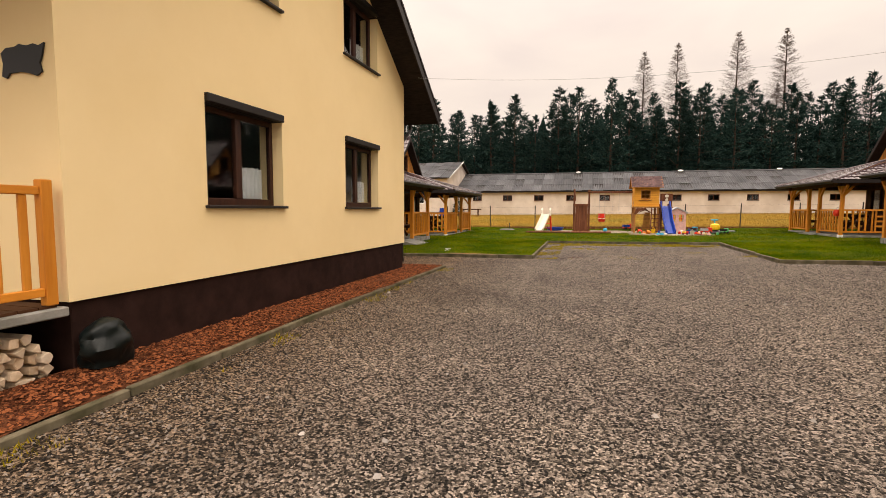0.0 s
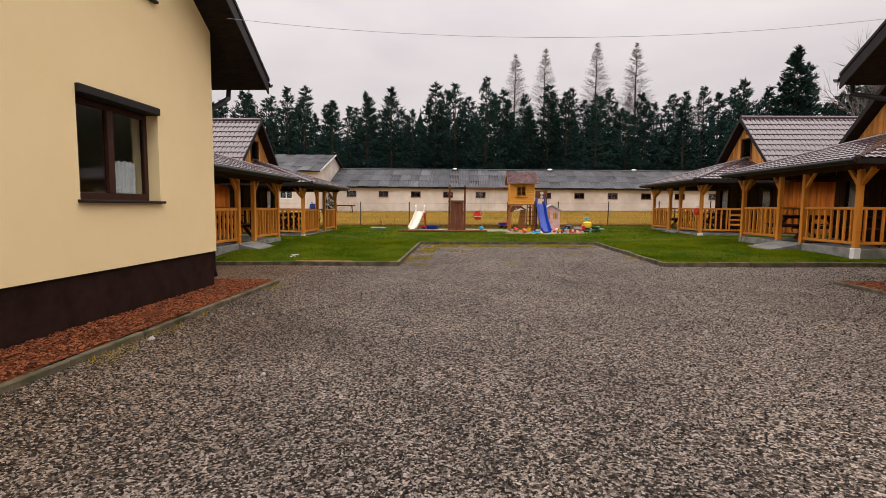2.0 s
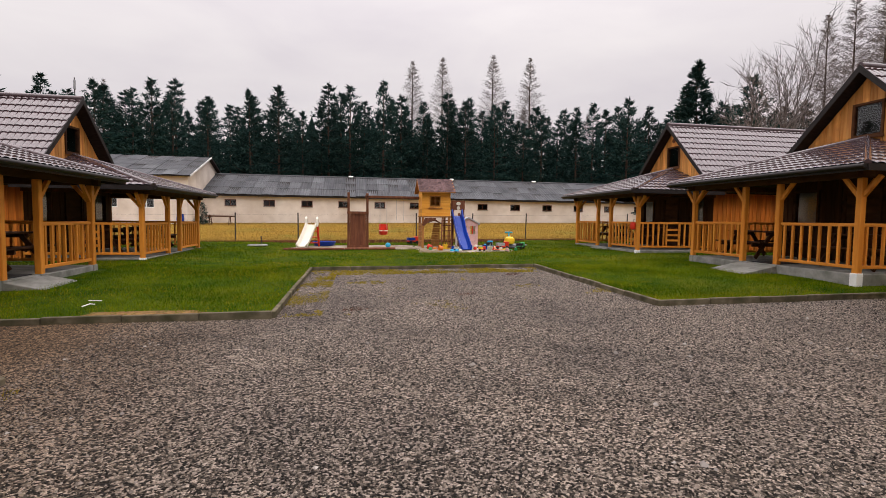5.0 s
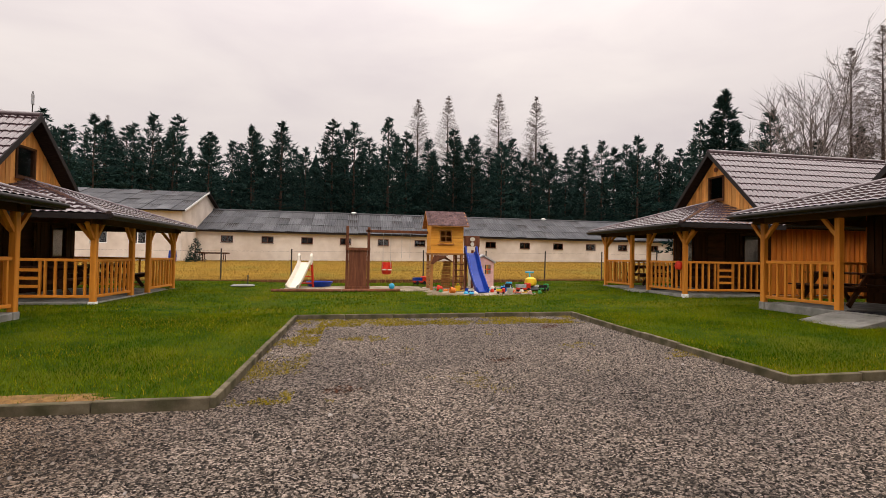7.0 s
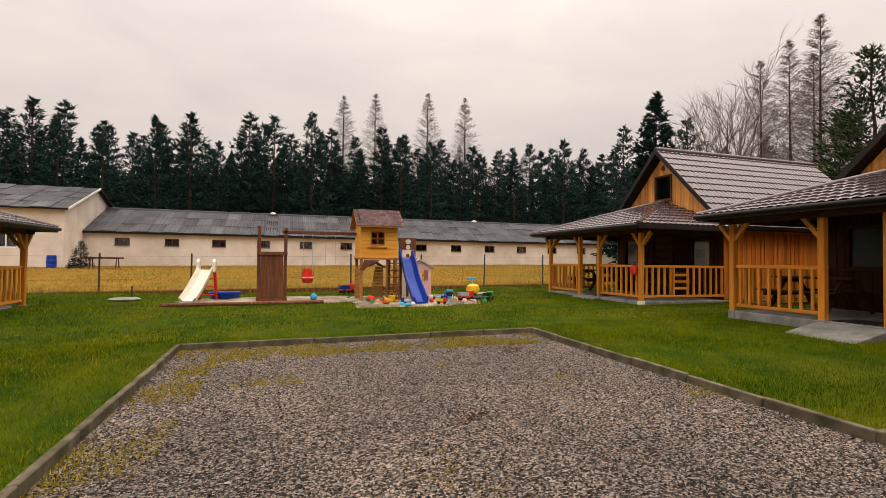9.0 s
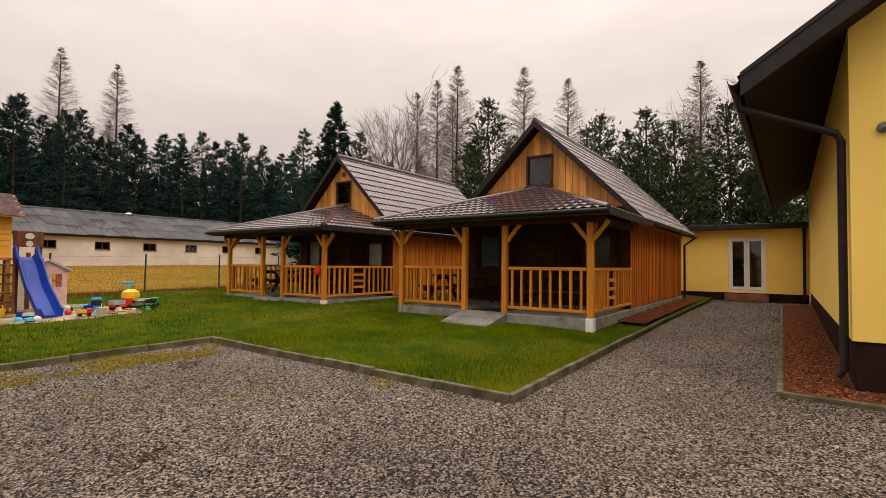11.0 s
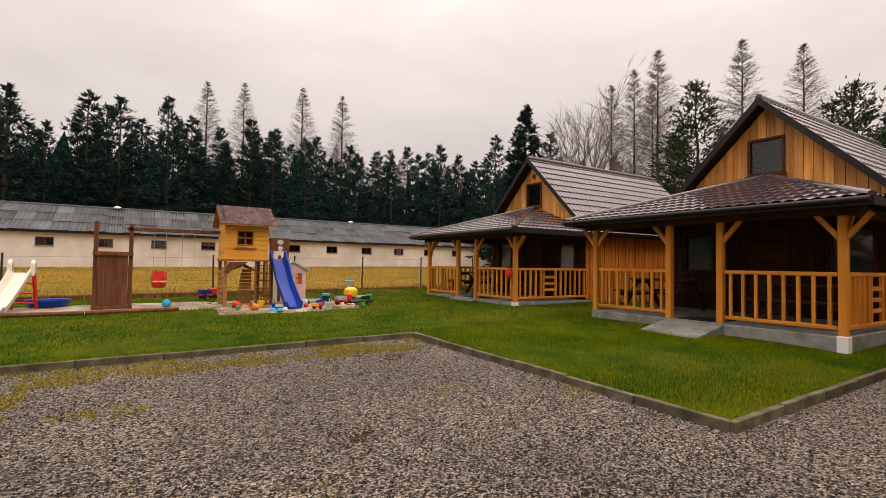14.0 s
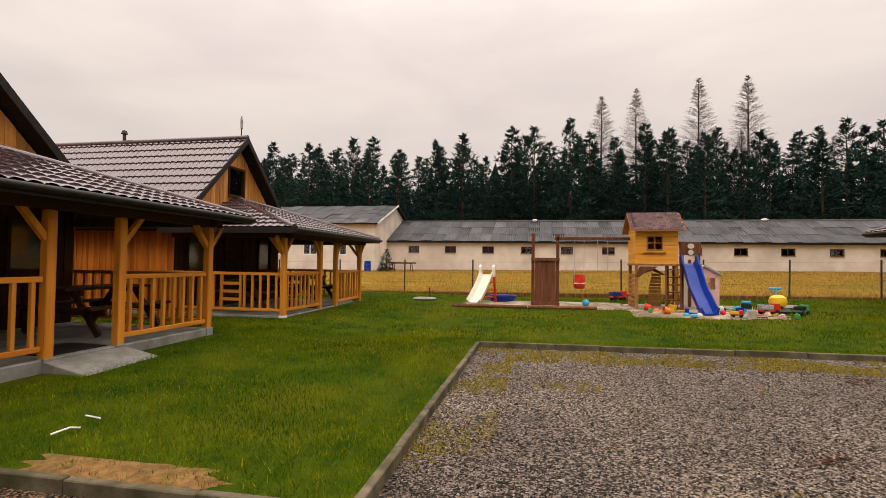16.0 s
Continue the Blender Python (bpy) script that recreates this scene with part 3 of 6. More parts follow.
def house(name, label, s, x, y0, y1, depth, windows, zg, slope=0.665, eave_over=1.05, rake=0.53, ztop=3.79, paint=None, outlet=0.28):
    """A gabled house: its gable wall stands at x and looks along s (+1 or -1); the ridge runs away from it."""
    h = empty(name, label, "house")
    yc, back = (y0 + y1) / 2, x - s * depth
    ye = y1 + eave_over

    def under(y):
        return ztop - 0.16 + slope * (ye - (yc + abs(y - yc)))

    bm = B()
    wall_pieces(bm, "x", x, x - s * 0.38, (y0, yc, y1), 0.71, under, windows)
    g = part("gable_wall", bm, paint, h, "smooth pale yellow rendered wall")
    bm = B()
    box(bm, back, x - s * 0.38, y1 - 0.38, y1, 0.71, under(y1))
    part("side_wall", bm, paint, h)
    bm = B()
    box(bm, back, x - s * 0.38, y0, y0 + 0.38, 0.71, under(y0))
    part("side_wall", bm, paint, h)
    bm = B()
    wall_pieces(bm, "x", back, back - s * 0.38, (y0, yc, y1), 0.71, under, [])
    part("back_wall", bm, paint, h)
    bm = B()
    i = 0.03
    box(bm, x - s * i, back + s * i, y0 + i, y1 - i, zg - 0.4, 0.71)
    part("plinth", bm, PLINTH, h, "dark brown rendered plinth", bevel=0.01)
    bm = B()
    box(bm, x - s * 0.4, back, y0 + 0.4, y1 - 0.4, 0.72, 0.75)
    box(bm, x - s * 2.6, x - s * 2.5, y0 + 0.4, y1 - 0.4, 0.76, 3.4)
    part("inner_floor_and_partition", bm, DARK, h)
    # roof: two thick slopes, tiles above, soffit below
    for sg in (1, -1):
        yo = yc + sg * (ye - yc)
        zr = ztop + slope * (ye - yc)
        bm = B()
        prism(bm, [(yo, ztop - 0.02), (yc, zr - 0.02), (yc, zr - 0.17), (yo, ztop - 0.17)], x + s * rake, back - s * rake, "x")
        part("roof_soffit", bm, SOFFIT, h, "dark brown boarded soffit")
        bm = B()
        ln = math.hypot(ye - yc, zr - ztop)
        tile_slope(bm, (min(x + s * rake, back - s * rake), yo + sg * 0.03, ztop), (1, 0, 0), (0, yc - yo, zr - ztop), lambda b: 0.0, lambda b: depth + 2 * rake, ln, per=2)
        part("roof_tiles", bm, TILE, h, "dark brown metal roof tiles", smooth=True)
        bm = B()
        prism(bm, [(yo + sg * 0.02, ztop + 0.05), (yc, zr + 0.06), (yc, zr - 0.24), (yo + sg * 0.02, ztop - 0.24)], x + s * (rake + 0.002), x + s * (rake + 0.03), "x")
        prism(bm, [(yo + sg * 0.02, ztop + 0.05), (yc, zr + 0.06), (yc, zr + 0.0), (yo + sg * 0.02, ztop - 0.01)], x + s * (rake - 0.09), x + s * (rake + 0.045), "x")
        part("bargeboard", bm, BROWN, h, "dark brown metal verge")
        # half-round gutter
        bm = B()
        pr = [(yo + sg * (0.09 + 0.07 * math.cos(t)), ztop - 0.03 + 0.075 * math.sin(t)) for t in np.linspace(math.pi, 2 * math.pi, 9)]
        pr += [(yo + sg * (0.09 + 0.062 * math.cos(t)), ztop - 0.03 + 0.066 * math.sin(t)) for t in np.linspace(2 * math.pi, math.pi, 9)]
        prism(bm, pr, x + s * (rake + 0.05), back - s * rake, "x")
        part("gutter", bm, BROWN, h, "dark brown half-round gutter", smooth=True)
        if sg > 0:
            bm = B()
            tube(bm, [(x + s * outlet, yo + 0.09, ztop - 0.08), (x + s * outlet, yo + 0.05, ztop - 0.32), (x - s * 0.07, y1 + 0.12, ztop - 0.70),
                      (x - s * 0.10, y1 + 0.07, ztop - 0.80), (x - s * 0.10, y1 + 0.07, 0.36), (x - s * 0.10, y1 + 0.14, 0.26)], 0.045, 12)
            part("downpipe", bm, BROWN, h, "dark brown round downpipe", smooth=True)
    for w in windows:
        house_window(h, x, s, *w)
    return h


left = house("yellow_house", "pale yellow rendered house with dark brown roof and plinth", 1, -4.13, 3.12, 11.09, 10.0,
             [(4.75, 6.22, 1.55, 2.83), (8.13, 9.58, 1.55, 2.83), (4.75, 6.22, 4.28, 5.5), (8.13, 9.58, 4.28, 5.5)], 0.1, ztop=3.85, outlet=-0.25, paint=RENDER_PALE)
right = house("neighbour_house", "yellow rendered house with dark brown roof beside the lane", -1, 7.6, 3.3, 11.27, 14.4,
              [(4.9, 6.3, 1.55, 2.83), (4.9, 6.3, 4.28, 5.5), (8.3, 9.7, 4.28, 5.5)], 0.2, ztop=3.9, paint=RENDER_Y)
bm = B()
tube(bm, [(7.6, 10.97, 3.19), (7.555, 10.97, 3.19)], 0.06, 14)
tube(bm, [(7.56, 10.97, 3.19), (7.52, 10.97, 3.15)], 0.035, 12)
part("wall_vent", bm, CONCRETE, right, "small round pale wall vent")
right.location = (0, 0, 0.09)

# single-storey link with the white glazed door at the lane's end
annex = empty("lane_annexe", "low yellow rendered annexe with a flat dark roof", "annexe")
bm = B()
DY0, DY1 = 12.58, 13.80
wall_pieces(bm, "x", 22.0, 22.35, (11.27, 17.5), 0.6, lambda y: 3.02, [(DY0, DY1, 0.64, 2.73)])
part("front_wall", bm, RENDER_Y, annex, "smooth yellow rendered wall")
bm = B()
box(bm, 22.03, 27, 11.3, 17.5, 0.1, 0.6)
part("plinth", bm, PLINTH, annex)
bm = B()
box(bm, 22.36, 27, 11.3, 17.49, 0.6, 0.63)
box(bm, 25.0, 27, 11.3, 17.49, 0.64, 3.0)
part("inner_room", bm, DARK, annex)
bm = B()
prism(bm, [(21.55, 3.02), (27, 3.02), (27, 3.5), (21.55, 3.2)], 11.3, 17.7, "y")
part("roof", bm, BROWN, annex, "dark green-brown sheet metal flat roof", bevel=0.01)
door = empty("glazed_door", "white framed double glazed door", "")
door.parent = annex
bm = B()
for a, b, c, d in ((DY0, DY0 + 0.06, 0.64, 2.73), (DY1 - 0.06, DY1, 0.64, 2.73), (DY0 + 0.06, DY1 - 0.06, 2.67, 2.73), (DY0 + 0.06, DY1 - 0.06, 0.64, 0.70)):
    box(bm, 22.04, 22.12, a, b, c, d)
part("door_frame", bm, PVC_WHITE, door, bevel=0.006)
ymid = (DY0 + DY1) / 2
for a, b in ((DY0 + 0.06, ymid - 0.005), (ymid + 0.005, DY1 - 0.06)):
    bm = B()
    for p, q, c, d in ((a, a + 0.085, 0.71, 2.66), (b - 0.085, b, 0.71, 2.66), (a + 0.085, b - 0.085, 0.71, 0.83), (a + 0.085, b - 0.085, 2.57, 2.66)):
        box(bm, 22.02, 22.09, p, q, c, d)
    part("door_leaf", bm, PVC_WHITE, door, bevel=0.006)
    bm = B()
    box(bm, 22.05, 22.06, a + 0.085, b - 0.085, 0.83, 2.57)
    part("pane", bm, GLASS, door).visible_shadow = False
bm = B()
tube(bm, [(22.02, ymid + 0.05, 1.66), (21.97, ymid + 0.05, 1.66), (21.97, ymid + 0.16, 1.66)], 0.012, 8)
part("door_handle", bm, PVC_WHITE, door)
bm = B()
box(bm, 21.65, 22.03, DY0 - 0.1, DY1 + 0.1, 0.3, 0.56)
part("door_step", bm, mat("brick_step", (0.16, 0.06, 0.04), (0.26, 0.11, 0.07), 0.85), annex, "reddish brick door step", bevel=0.01)
bm = B()
tube(bm, [(21.9, 11.42, 3.1), (21.9, 11.42, 0.45)], 0.05, 12)
part("downpipe", bm, BROWN, annex, smooth=True)
annex.location = (0, 0, 0.08)


# ---- timber holiday cabins ----
POSTS = (-2.43, -0.525, 0.525, 2.43)


def cabin(s, m, label):
    """A cabin whose porch posts stand on u = 0; u runs back into the house, v north, w up from the porch slab. s mirrors u."""
    c = empty("timber_cabin", label, "cabin", m, group="timber cabins")
    WALL, BACK, HV = 3.0, 9.9, 2.43
    sunk = 0.0 if s > 0 else 0.08        # the western pair has slightly lower eaves

    def bx(bm, u0, u1, v0, v1, w0, w1):
        box(bm, s * u0, s * u1, v0, v1, w0, w1)

    def bar(bm, p, q, w, h):
        beam(bm, (s * p[0], p[1], p[2]), (s * q[0], q[1], q[2]), w, h)

    bm = B()
    bx(bm, -0.05, BACK + 0.05, -HV - 0.04, HV + 0.04, -0.6, 0)
    part("slab", bm, CONCRETE, c, "grey concrete porch slab", bevel=0.015)
    bm = B()
    prism(bm, [(s * -0.052, -0.02), (s * -0.95, -0.2), (s * -0.95, -0.4), (s * -0.052, -0.4)], -0.6, 0.6, "y")
    part("ramp", bm, CONCRETE, c, "grey concrete entrance ramp", bevel=0.01)
    bm = B()
    bx(bm, 0.08, 0.75, -0.42, 0.42, 0.002, 0.018)
    part("door_mat", bm, P_BLACK, c, "black rubber mat")
    # porch posts with braces and white feet
    top = 1.92 - sunk
    for i, v in enumerate(POSTS):
        bm = B()
        bx(bm, -0.062, 0.062, v - 0.062, v + 0.062, 0.0, top)
        p = part("post", bm, POST, c, "honey coloured square pine post", bevel=0.012)
        bm = B()
        bx(bm, -0.078, 0.078, v - 0.078, v + 0.078, -0.32, 0.012)
        part("foot", bm, PVC_WHITE if i in (0,) else CONCRETE, p, "white painted concrete foot" if i == 0 else "", bevel=0.01)
        for d in (-1, 1):
            if (i, d) in ((1, 1), (2, -1)):
                continue
            bm = B()
            bar(bm, (0, v + d * 0.05, top - 0.36), (0, v + d * 0.36, top + 0.02), 0.07, 0.075)
            part("brace", bm, POST, p)
        if i in (0, 3):
            bm = B()
            bar(bm, (0.05, v, top - 0.36), (0.36, v, top + 0.02), 0.07, 0.075)
            part("brace", bm, POST, p)
    for n, a, b in (("front_beam", (0, -HV - 0.3, top + 0.08), (0, HV + 0.3, top + 0.08)), ("side_beam", (-0.2, -HV, top + 0.08), (WALL, -HV, top + 0.08)), ("side_beam", (-0.2, HV, top + 0.08), (WALL, HV, top + 0.08))):
        bm = B()
        bar(bm, a, b, 0.13, 0.155)
        part(n, bm, DECKWOOD, c)

    # railings
    def railing(p, q, ladder=None):
        p, q = Vector((*p, 0)), Vector((*q, 0))
        d = q - p
        L, e = d.length, d.normalized()
        r = empty("railing", "honey coloured pine railing with square balusters", "")
        r.parent = c
        for z, hh in ((0.98, 0.07), (0.13, 0.07)):
            bm = B()
            bar(bm, (p.x, p.y, z), (q.x, q.y, z), 0.055, hh)
            part("top_rail" if z > 0.5 else "bottom_rail", bm, RAIL_H, r, bevel=0.008)
        n = max(2, round(L / 0.215))
        spots = [L * (k + 0.5) / n for k in range(n)]
        if ladder:
            spots = [k for k in spots if not ladder[0] + 0.03 < k < ladder[1] - 0.03] + list(ladder)
            for z in (0.36, 0.55, 0.74):
                bm = B()
                a, b = p + e * ladder[0], p + e * ladder[1]
                bar(bm, (a.x, a.y, z), (b.x, b.y, z), 0.035, 0.07)
                part("slat", bm, RAIL_H, r)
        bm = B()
        bx(bm, -0.026, 0.026, -0.026, 0.026, 0.165, 0.945)
        me = mesh_of(bm, "baluster", POST, bevel=0.005)
        for k in spots:
            ob = new("baluster", me)
            ob.parent = r
            ob.location = (s * (p + e * k).x, (p + e * k).y, 0)

    railing((0, POSTS[0] + 0.075), (0, POSTS[1] - 0.075))
    railing((0, POSTS[2] + 0.075), (0, POSTS[3] - 0.075))
    railing((0.075, -HV), (WALL, -HV), (1.05, 1.55))
    railing((0.075, HV), (WALL, HV))

    # walls of boards with cover strips; the gable above the porch roof is lighter, the porch's shade is coloured into
    # the boards below
    EW, RW, SL = 2.2 - sunk, 4.98 - sunk, 0.985       # wall head at the side, ridge, slope of the main roof

    def gable_top(v):
        return RW - 0.16 - SL * abs(v)

    WIN, DOOR, FWIN = (-0.40, 0.40, 3.24 - sunk, 4.12 - sunk), (-0.48, 0.48, 0.0, 2.02), (-2.0, -1.2, 0.95, 1.95)
    NWIN = (1.2, 2.0, 0.95, 1.95)
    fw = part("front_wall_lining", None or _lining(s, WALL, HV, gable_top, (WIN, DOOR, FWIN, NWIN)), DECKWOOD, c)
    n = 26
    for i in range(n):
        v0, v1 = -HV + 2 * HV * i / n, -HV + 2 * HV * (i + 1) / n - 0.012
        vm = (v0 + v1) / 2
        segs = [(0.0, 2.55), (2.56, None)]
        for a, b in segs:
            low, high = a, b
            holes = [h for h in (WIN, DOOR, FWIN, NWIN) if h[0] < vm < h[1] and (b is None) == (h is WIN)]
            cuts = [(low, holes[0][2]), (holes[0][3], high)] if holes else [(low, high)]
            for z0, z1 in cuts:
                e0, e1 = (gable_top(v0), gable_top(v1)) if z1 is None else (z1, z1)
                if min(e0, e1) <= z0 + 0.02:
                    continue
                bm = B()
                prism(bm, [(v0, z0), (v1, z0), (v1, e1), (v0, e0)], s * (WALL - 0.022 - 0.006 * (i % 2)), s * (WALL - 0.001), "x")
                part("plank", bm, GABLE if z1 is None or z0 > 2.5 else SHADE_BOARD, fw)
    # side and back walls
    for sv in (-1, 1):
        bm = B()
        bx(bm, WALL + 0.02, BACK, sv * HV - sv * 0.12, sv * (HV - 0.03), 0, EW + 0.4)
        sw = part("side_wall", bm, DECKWOOD, c)
        k = 38
        bm = B()
        wdt = (BACK - WALL) / k - 0.005
        box(bm, 0, s * wdt, -0.0125, 0.0125, 0, EW + 0.2)
        me = mesh_of(bm, "plank", BOARD)
        bm = B()
        box(bm, -0.025, 0.025, -0.009, 0.009, 0, EW + 0.2)
        me2 = mesh_of(bm, "cover_strip", BOARD)
        for i in range(k):
            u = WALL + (BACK - WALL) * i / k
            ob = new("plank", me)
            ob.parent, ob.location = sw, (s * u, sv * (HV - 0.012), 0.02)
            ob = new("cover_strip", me2)
            ob.parent, ob.location = sw, (s * u, sv * (HV + 0.012), 0.02)
    bm = B()
    wall_pieces(bm, "x", s * (BACK - 0.05), s * (BACK + 0.05), (-HV, 0, HV), 0, gable_top, [])
    part("back_wall", bm, BOARD, c)

    # gable window, porch window, door
    for nm, (a, b, z0, z1) in (("gable_window", WIN), ("porch_window", FWIN), ("porch_window", NWIN)):
        w = empty(nm, "dark brown framed window", "")
        w.parent = c
        bm = B()
        for p, q, e, f in ((a, a + 0.06, z0, z1), (b - 0.06, b, z0, z1), (a + 0.06, b - 0.06, z0, z0 + 0.06), (a + 0.06, b - 0.06, z1 - 0.06, z1)):
            bx(bm, WALL - 0.06, WALL + 0.06, p, q, e, f)
        bx(bm, WALL - 0.09, WALL - 0.06, a - 0.05, b + 0.05, z0 - 0.05, z0 + 0.01)
        part("frame", bm, DECKWOOD, w, bevel=0.005)
        bm = B()
        bx(bm, WALL, WALL + 0.012, a + 0.06, b - 0.06, z0 + 0.06, z1 - 0.06)
        part("pane", bm, GLASS, w).visible_shadow = False
        if nm == "porch_window":
            bm = B()
            bx(bm, WALL + 0.07, WALL + 0.08, a + 0.06, b - 0.06, z0 + 0.05, z1 - 0.05)
            part("curtain", bm, NET, w, "grey net curtain")
    d = empty("cabin_door", "dark stained plank door", "")
    d.parent = c
    bm = B()
    bx(bm, WALL - 0.01, WALL + 0.04, DOOR[0] + 0.06, DOOR[1] - 0.06, 0.01, 1.96)
    part("leaf", bm, DECKWOOD, d)
    bm = B()
    bx(bm, WALL - 0.05, WALL + 0.05, DOOR[0], DOOR[0] + 0.06, 0, 2.02)
    bx(bm, WALL - 0.05, WALL + 0.05, DOOR[1] - 0.06, DOOR[1], 0, 2.02)
    bx(bm, WALL - 0.05, WALL + 0.05, DOOR[0] + 0.06, DOOR[1] - 0.06, 1.96, 2.02)
    part("frame", bm, DECKWOOD, d)
    bm = B()
    tube(bm, [(s * (WALL - 0.01), 0.34, 1.0), (s * (WALL - 0.06), 0.34, 1.0), (s * (WALL - 0.06), 0.24, 1.0)], 0.011, 8)
    part("handle", bm, STEEL, d)

    # main roof
    roof = empty("main_roof", "dark brown metal tile gable roof", "")
    roof.parent = c
    u0, u1, ov = WALL - 0.37, BACK + 0.3, 0.42
    we = RW - SL * (HV + ov)
    ln = math.hypot(HV + ov, RW - we)
    for sv in (-1, 1):
        bm = B()
        tile_slope(bm, (min(s * u0, s * u1), sv * (HV + ov), we), (1, 0, 0), (0, -sv * (HV + ov), RW - we), lambda b: 0.0, lambda b: u1 - u0, ln)
        part("tile_sheet", bm, TILE, roof, smooth=True)
        bm = B()
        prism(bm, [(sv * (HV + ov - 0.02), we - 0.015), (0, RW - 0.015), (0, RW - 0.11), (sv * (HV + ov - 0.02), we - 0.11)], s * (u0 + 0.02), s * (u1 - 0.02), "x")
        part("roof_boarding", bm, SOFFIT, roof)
        bm = B()
        prism(bm, [(sv * (HV + ov), we + 0.045), (0, RW + 0.05), (0, RW - 0.14), (sv * (HV + ov), we - 0.14)], s * u0, s * (u0 - 0.025), "x")
        part("bargeboard", bm, BROWN, roof)
        bm = B()
        pr = [(sv * (HV + ov + 0.055 + 0.055 * math.cos(t)), we - 0.02 + 0.06 * math.sin(t)) for t in np.linspace(math.pi, 2 * math.pi, 8)]
        pr += [(sv * (HV + ov + 0.055 + 0.048 * math.cos(t)), we - 0.02 + 0.052 * math.sin(t)) for t in np.linspace(2 * math.pi, math.pi, 8)]
        prism(bm, pr, s * u0, s * u1, "x")
        part("gutter", bm, BROWN, roof, smooth=True)
        bm = B()
        k = 30
        for i in range(k):     # scalloped trim under the eave
            ua = WALL + 0.5 + (BACK - WALL - 0.5) * i / k
            bx(bm, ua, ua + 0.2, sv * (HV + 0.03), sv * (HV + 0.05), EW - 0.12 - 0.03 * (i % 2), EW + 0.02)
        part("eave_trim", bm, BOARD, roof)
    bm = B()
    tube(bm, [(s * u0, 0, RW + 0.03), (s * u1, 0, RW + 0.03)], 0.08, 12)
    part("ridge_cap", bm, TILE, roof, smooth=True)
    bm = B()
    tube(bm, [(s * (BACK + 0.12), -HV - ov - 0.05, we - 0.06), (s * (BACK + 0.12), -HV - 0.1, we - 0.35), (s * (BACK + 0.12), -HV - 0.1, -0.35)], 0.04, 10)
    part("downpipe", bm, BROWN, c, smooth=True)

    # half-hipped porch roof
    pr_ = empty("porch_roof", "dark brown metal tile porch roof, wet and glossy", "")
    pr_.parent = c
    ue, ve, zt, ze = -0.52, HV + 0.51, 3.2 - sunk, 2.12 - sunk
    run = WALL - ue
    lf = math.hypot(run, zt - ze)
    bm = B()
    tile_slope(bm, (s * ue, -ve, ze), (0, 1, 0), (s * run, 0, zt - ze), lambda b: ve * b / lf, lambda b: 2 * ve - ve * b / lf, lf)
    part("tile_sheet", bm, TILE, pr_, smooth=True)
    for sv in (-1, 1):
        bm = B()
        ls = math.hypot(ve, zt - ze)
        if s > 0:
            lo_, hi_ = (lambda b: run * b / ls), (lambda b: run)
            o = (ue, sv * ve, ze)
        else:
            lo_, hi_ = (lambda b: 0.0), (lambda b: run - run * b / ls)
            o = (-WALL, sv * ve, ze)
        tile_slope(bm, o, (1, 0, 0), (0, -sv * ve, zt - ze), lo_, hi_, ls)
        part("tile_sheet", bm, TILE, pr_, smooth=True)
        bm = B()
        tube(bm, [(s * ue, sv * ve, ze + 0.03), (s * WALL, 0, zt + 0.03)], 0.06, 10)
        part("hip_cap", bm, TILE, pr_, smooth=True)
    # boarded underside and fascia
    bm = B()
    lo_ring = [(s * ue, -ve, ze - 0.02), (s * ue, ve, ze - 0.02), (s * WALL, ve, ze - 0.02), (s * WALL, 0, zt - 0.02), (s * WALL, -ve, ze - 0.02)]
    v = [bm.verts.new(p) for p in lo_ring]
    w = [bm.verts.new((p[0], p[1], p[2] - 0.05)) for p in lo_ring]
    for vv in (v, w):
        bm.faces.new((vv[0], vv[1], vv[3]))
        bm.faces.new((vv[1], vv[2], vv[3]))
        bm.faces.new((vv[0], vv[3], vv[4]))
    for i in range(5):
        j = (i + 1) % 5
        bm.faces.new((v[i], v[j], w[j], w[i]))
    part("roof_boarding", bm, SOFFIT, pr_, "dark boarded ceiling")
    for a, b in (((ue - 0.013, -ve, ze - 0.05), (ue - 0.013, ve, ze - 0.05)), ((ue, -ve - 0.013, ze - 0.05), (WALL, -ve - 0.013, ze - 0.05)), ((ue, ve + 0.013, ze - 0.05), (WALL, ve + 0.013, ze - 0.05))):
        bm = B()
        bar(bm, a, b, 0.024, 0.13)
        part("fascia", bm, BROWN, pr_)
    bm = B()
    tube(bm, [(s * (ue - 0.06), -ve, ze - 0.03), (s * (ue - 0.06), ve, ze - 0.03)], 0.045, 10)
    part("gutter", bm, BROWN, pr_, smooth=True)
    return c


def _lining(s, WALL, HV, top, holes):
    bm = B()
    wall_pieces(bm, "x", s * WALL, s * (WALL + 0.1), (-HV, 0, HV), 0, top, list(holes))
    return bm


cab_r = cabin(1, pose(9.70, 17.51, 0.60), "varnished pine cabin with a railed porch and brown metal roof")
cab_r2 = copy_thing(cab_r, pose(9.66, 25.28, 0.56))
bm = B()
prism(bm, [(0.09 * math.cos(t), 4.36 + 0.09 * math.sin(t)) for t in np.linspace(0, 2 * math.pi, 17)[:-1]], 2.93, 2.972, "x")
part("gable_vent", bm, OLDWOOD, cab_r2, "small round red-brown gable vent", bevel=0.01)
cab_l = cabin(-1, pose(-6.28, 17.03, 0.40), "varnished pine cabin with a railed porch and brown metal roof")
cab_l2 = copy_thing(cab_l, pose(-6.25, 24.52, 0.34))


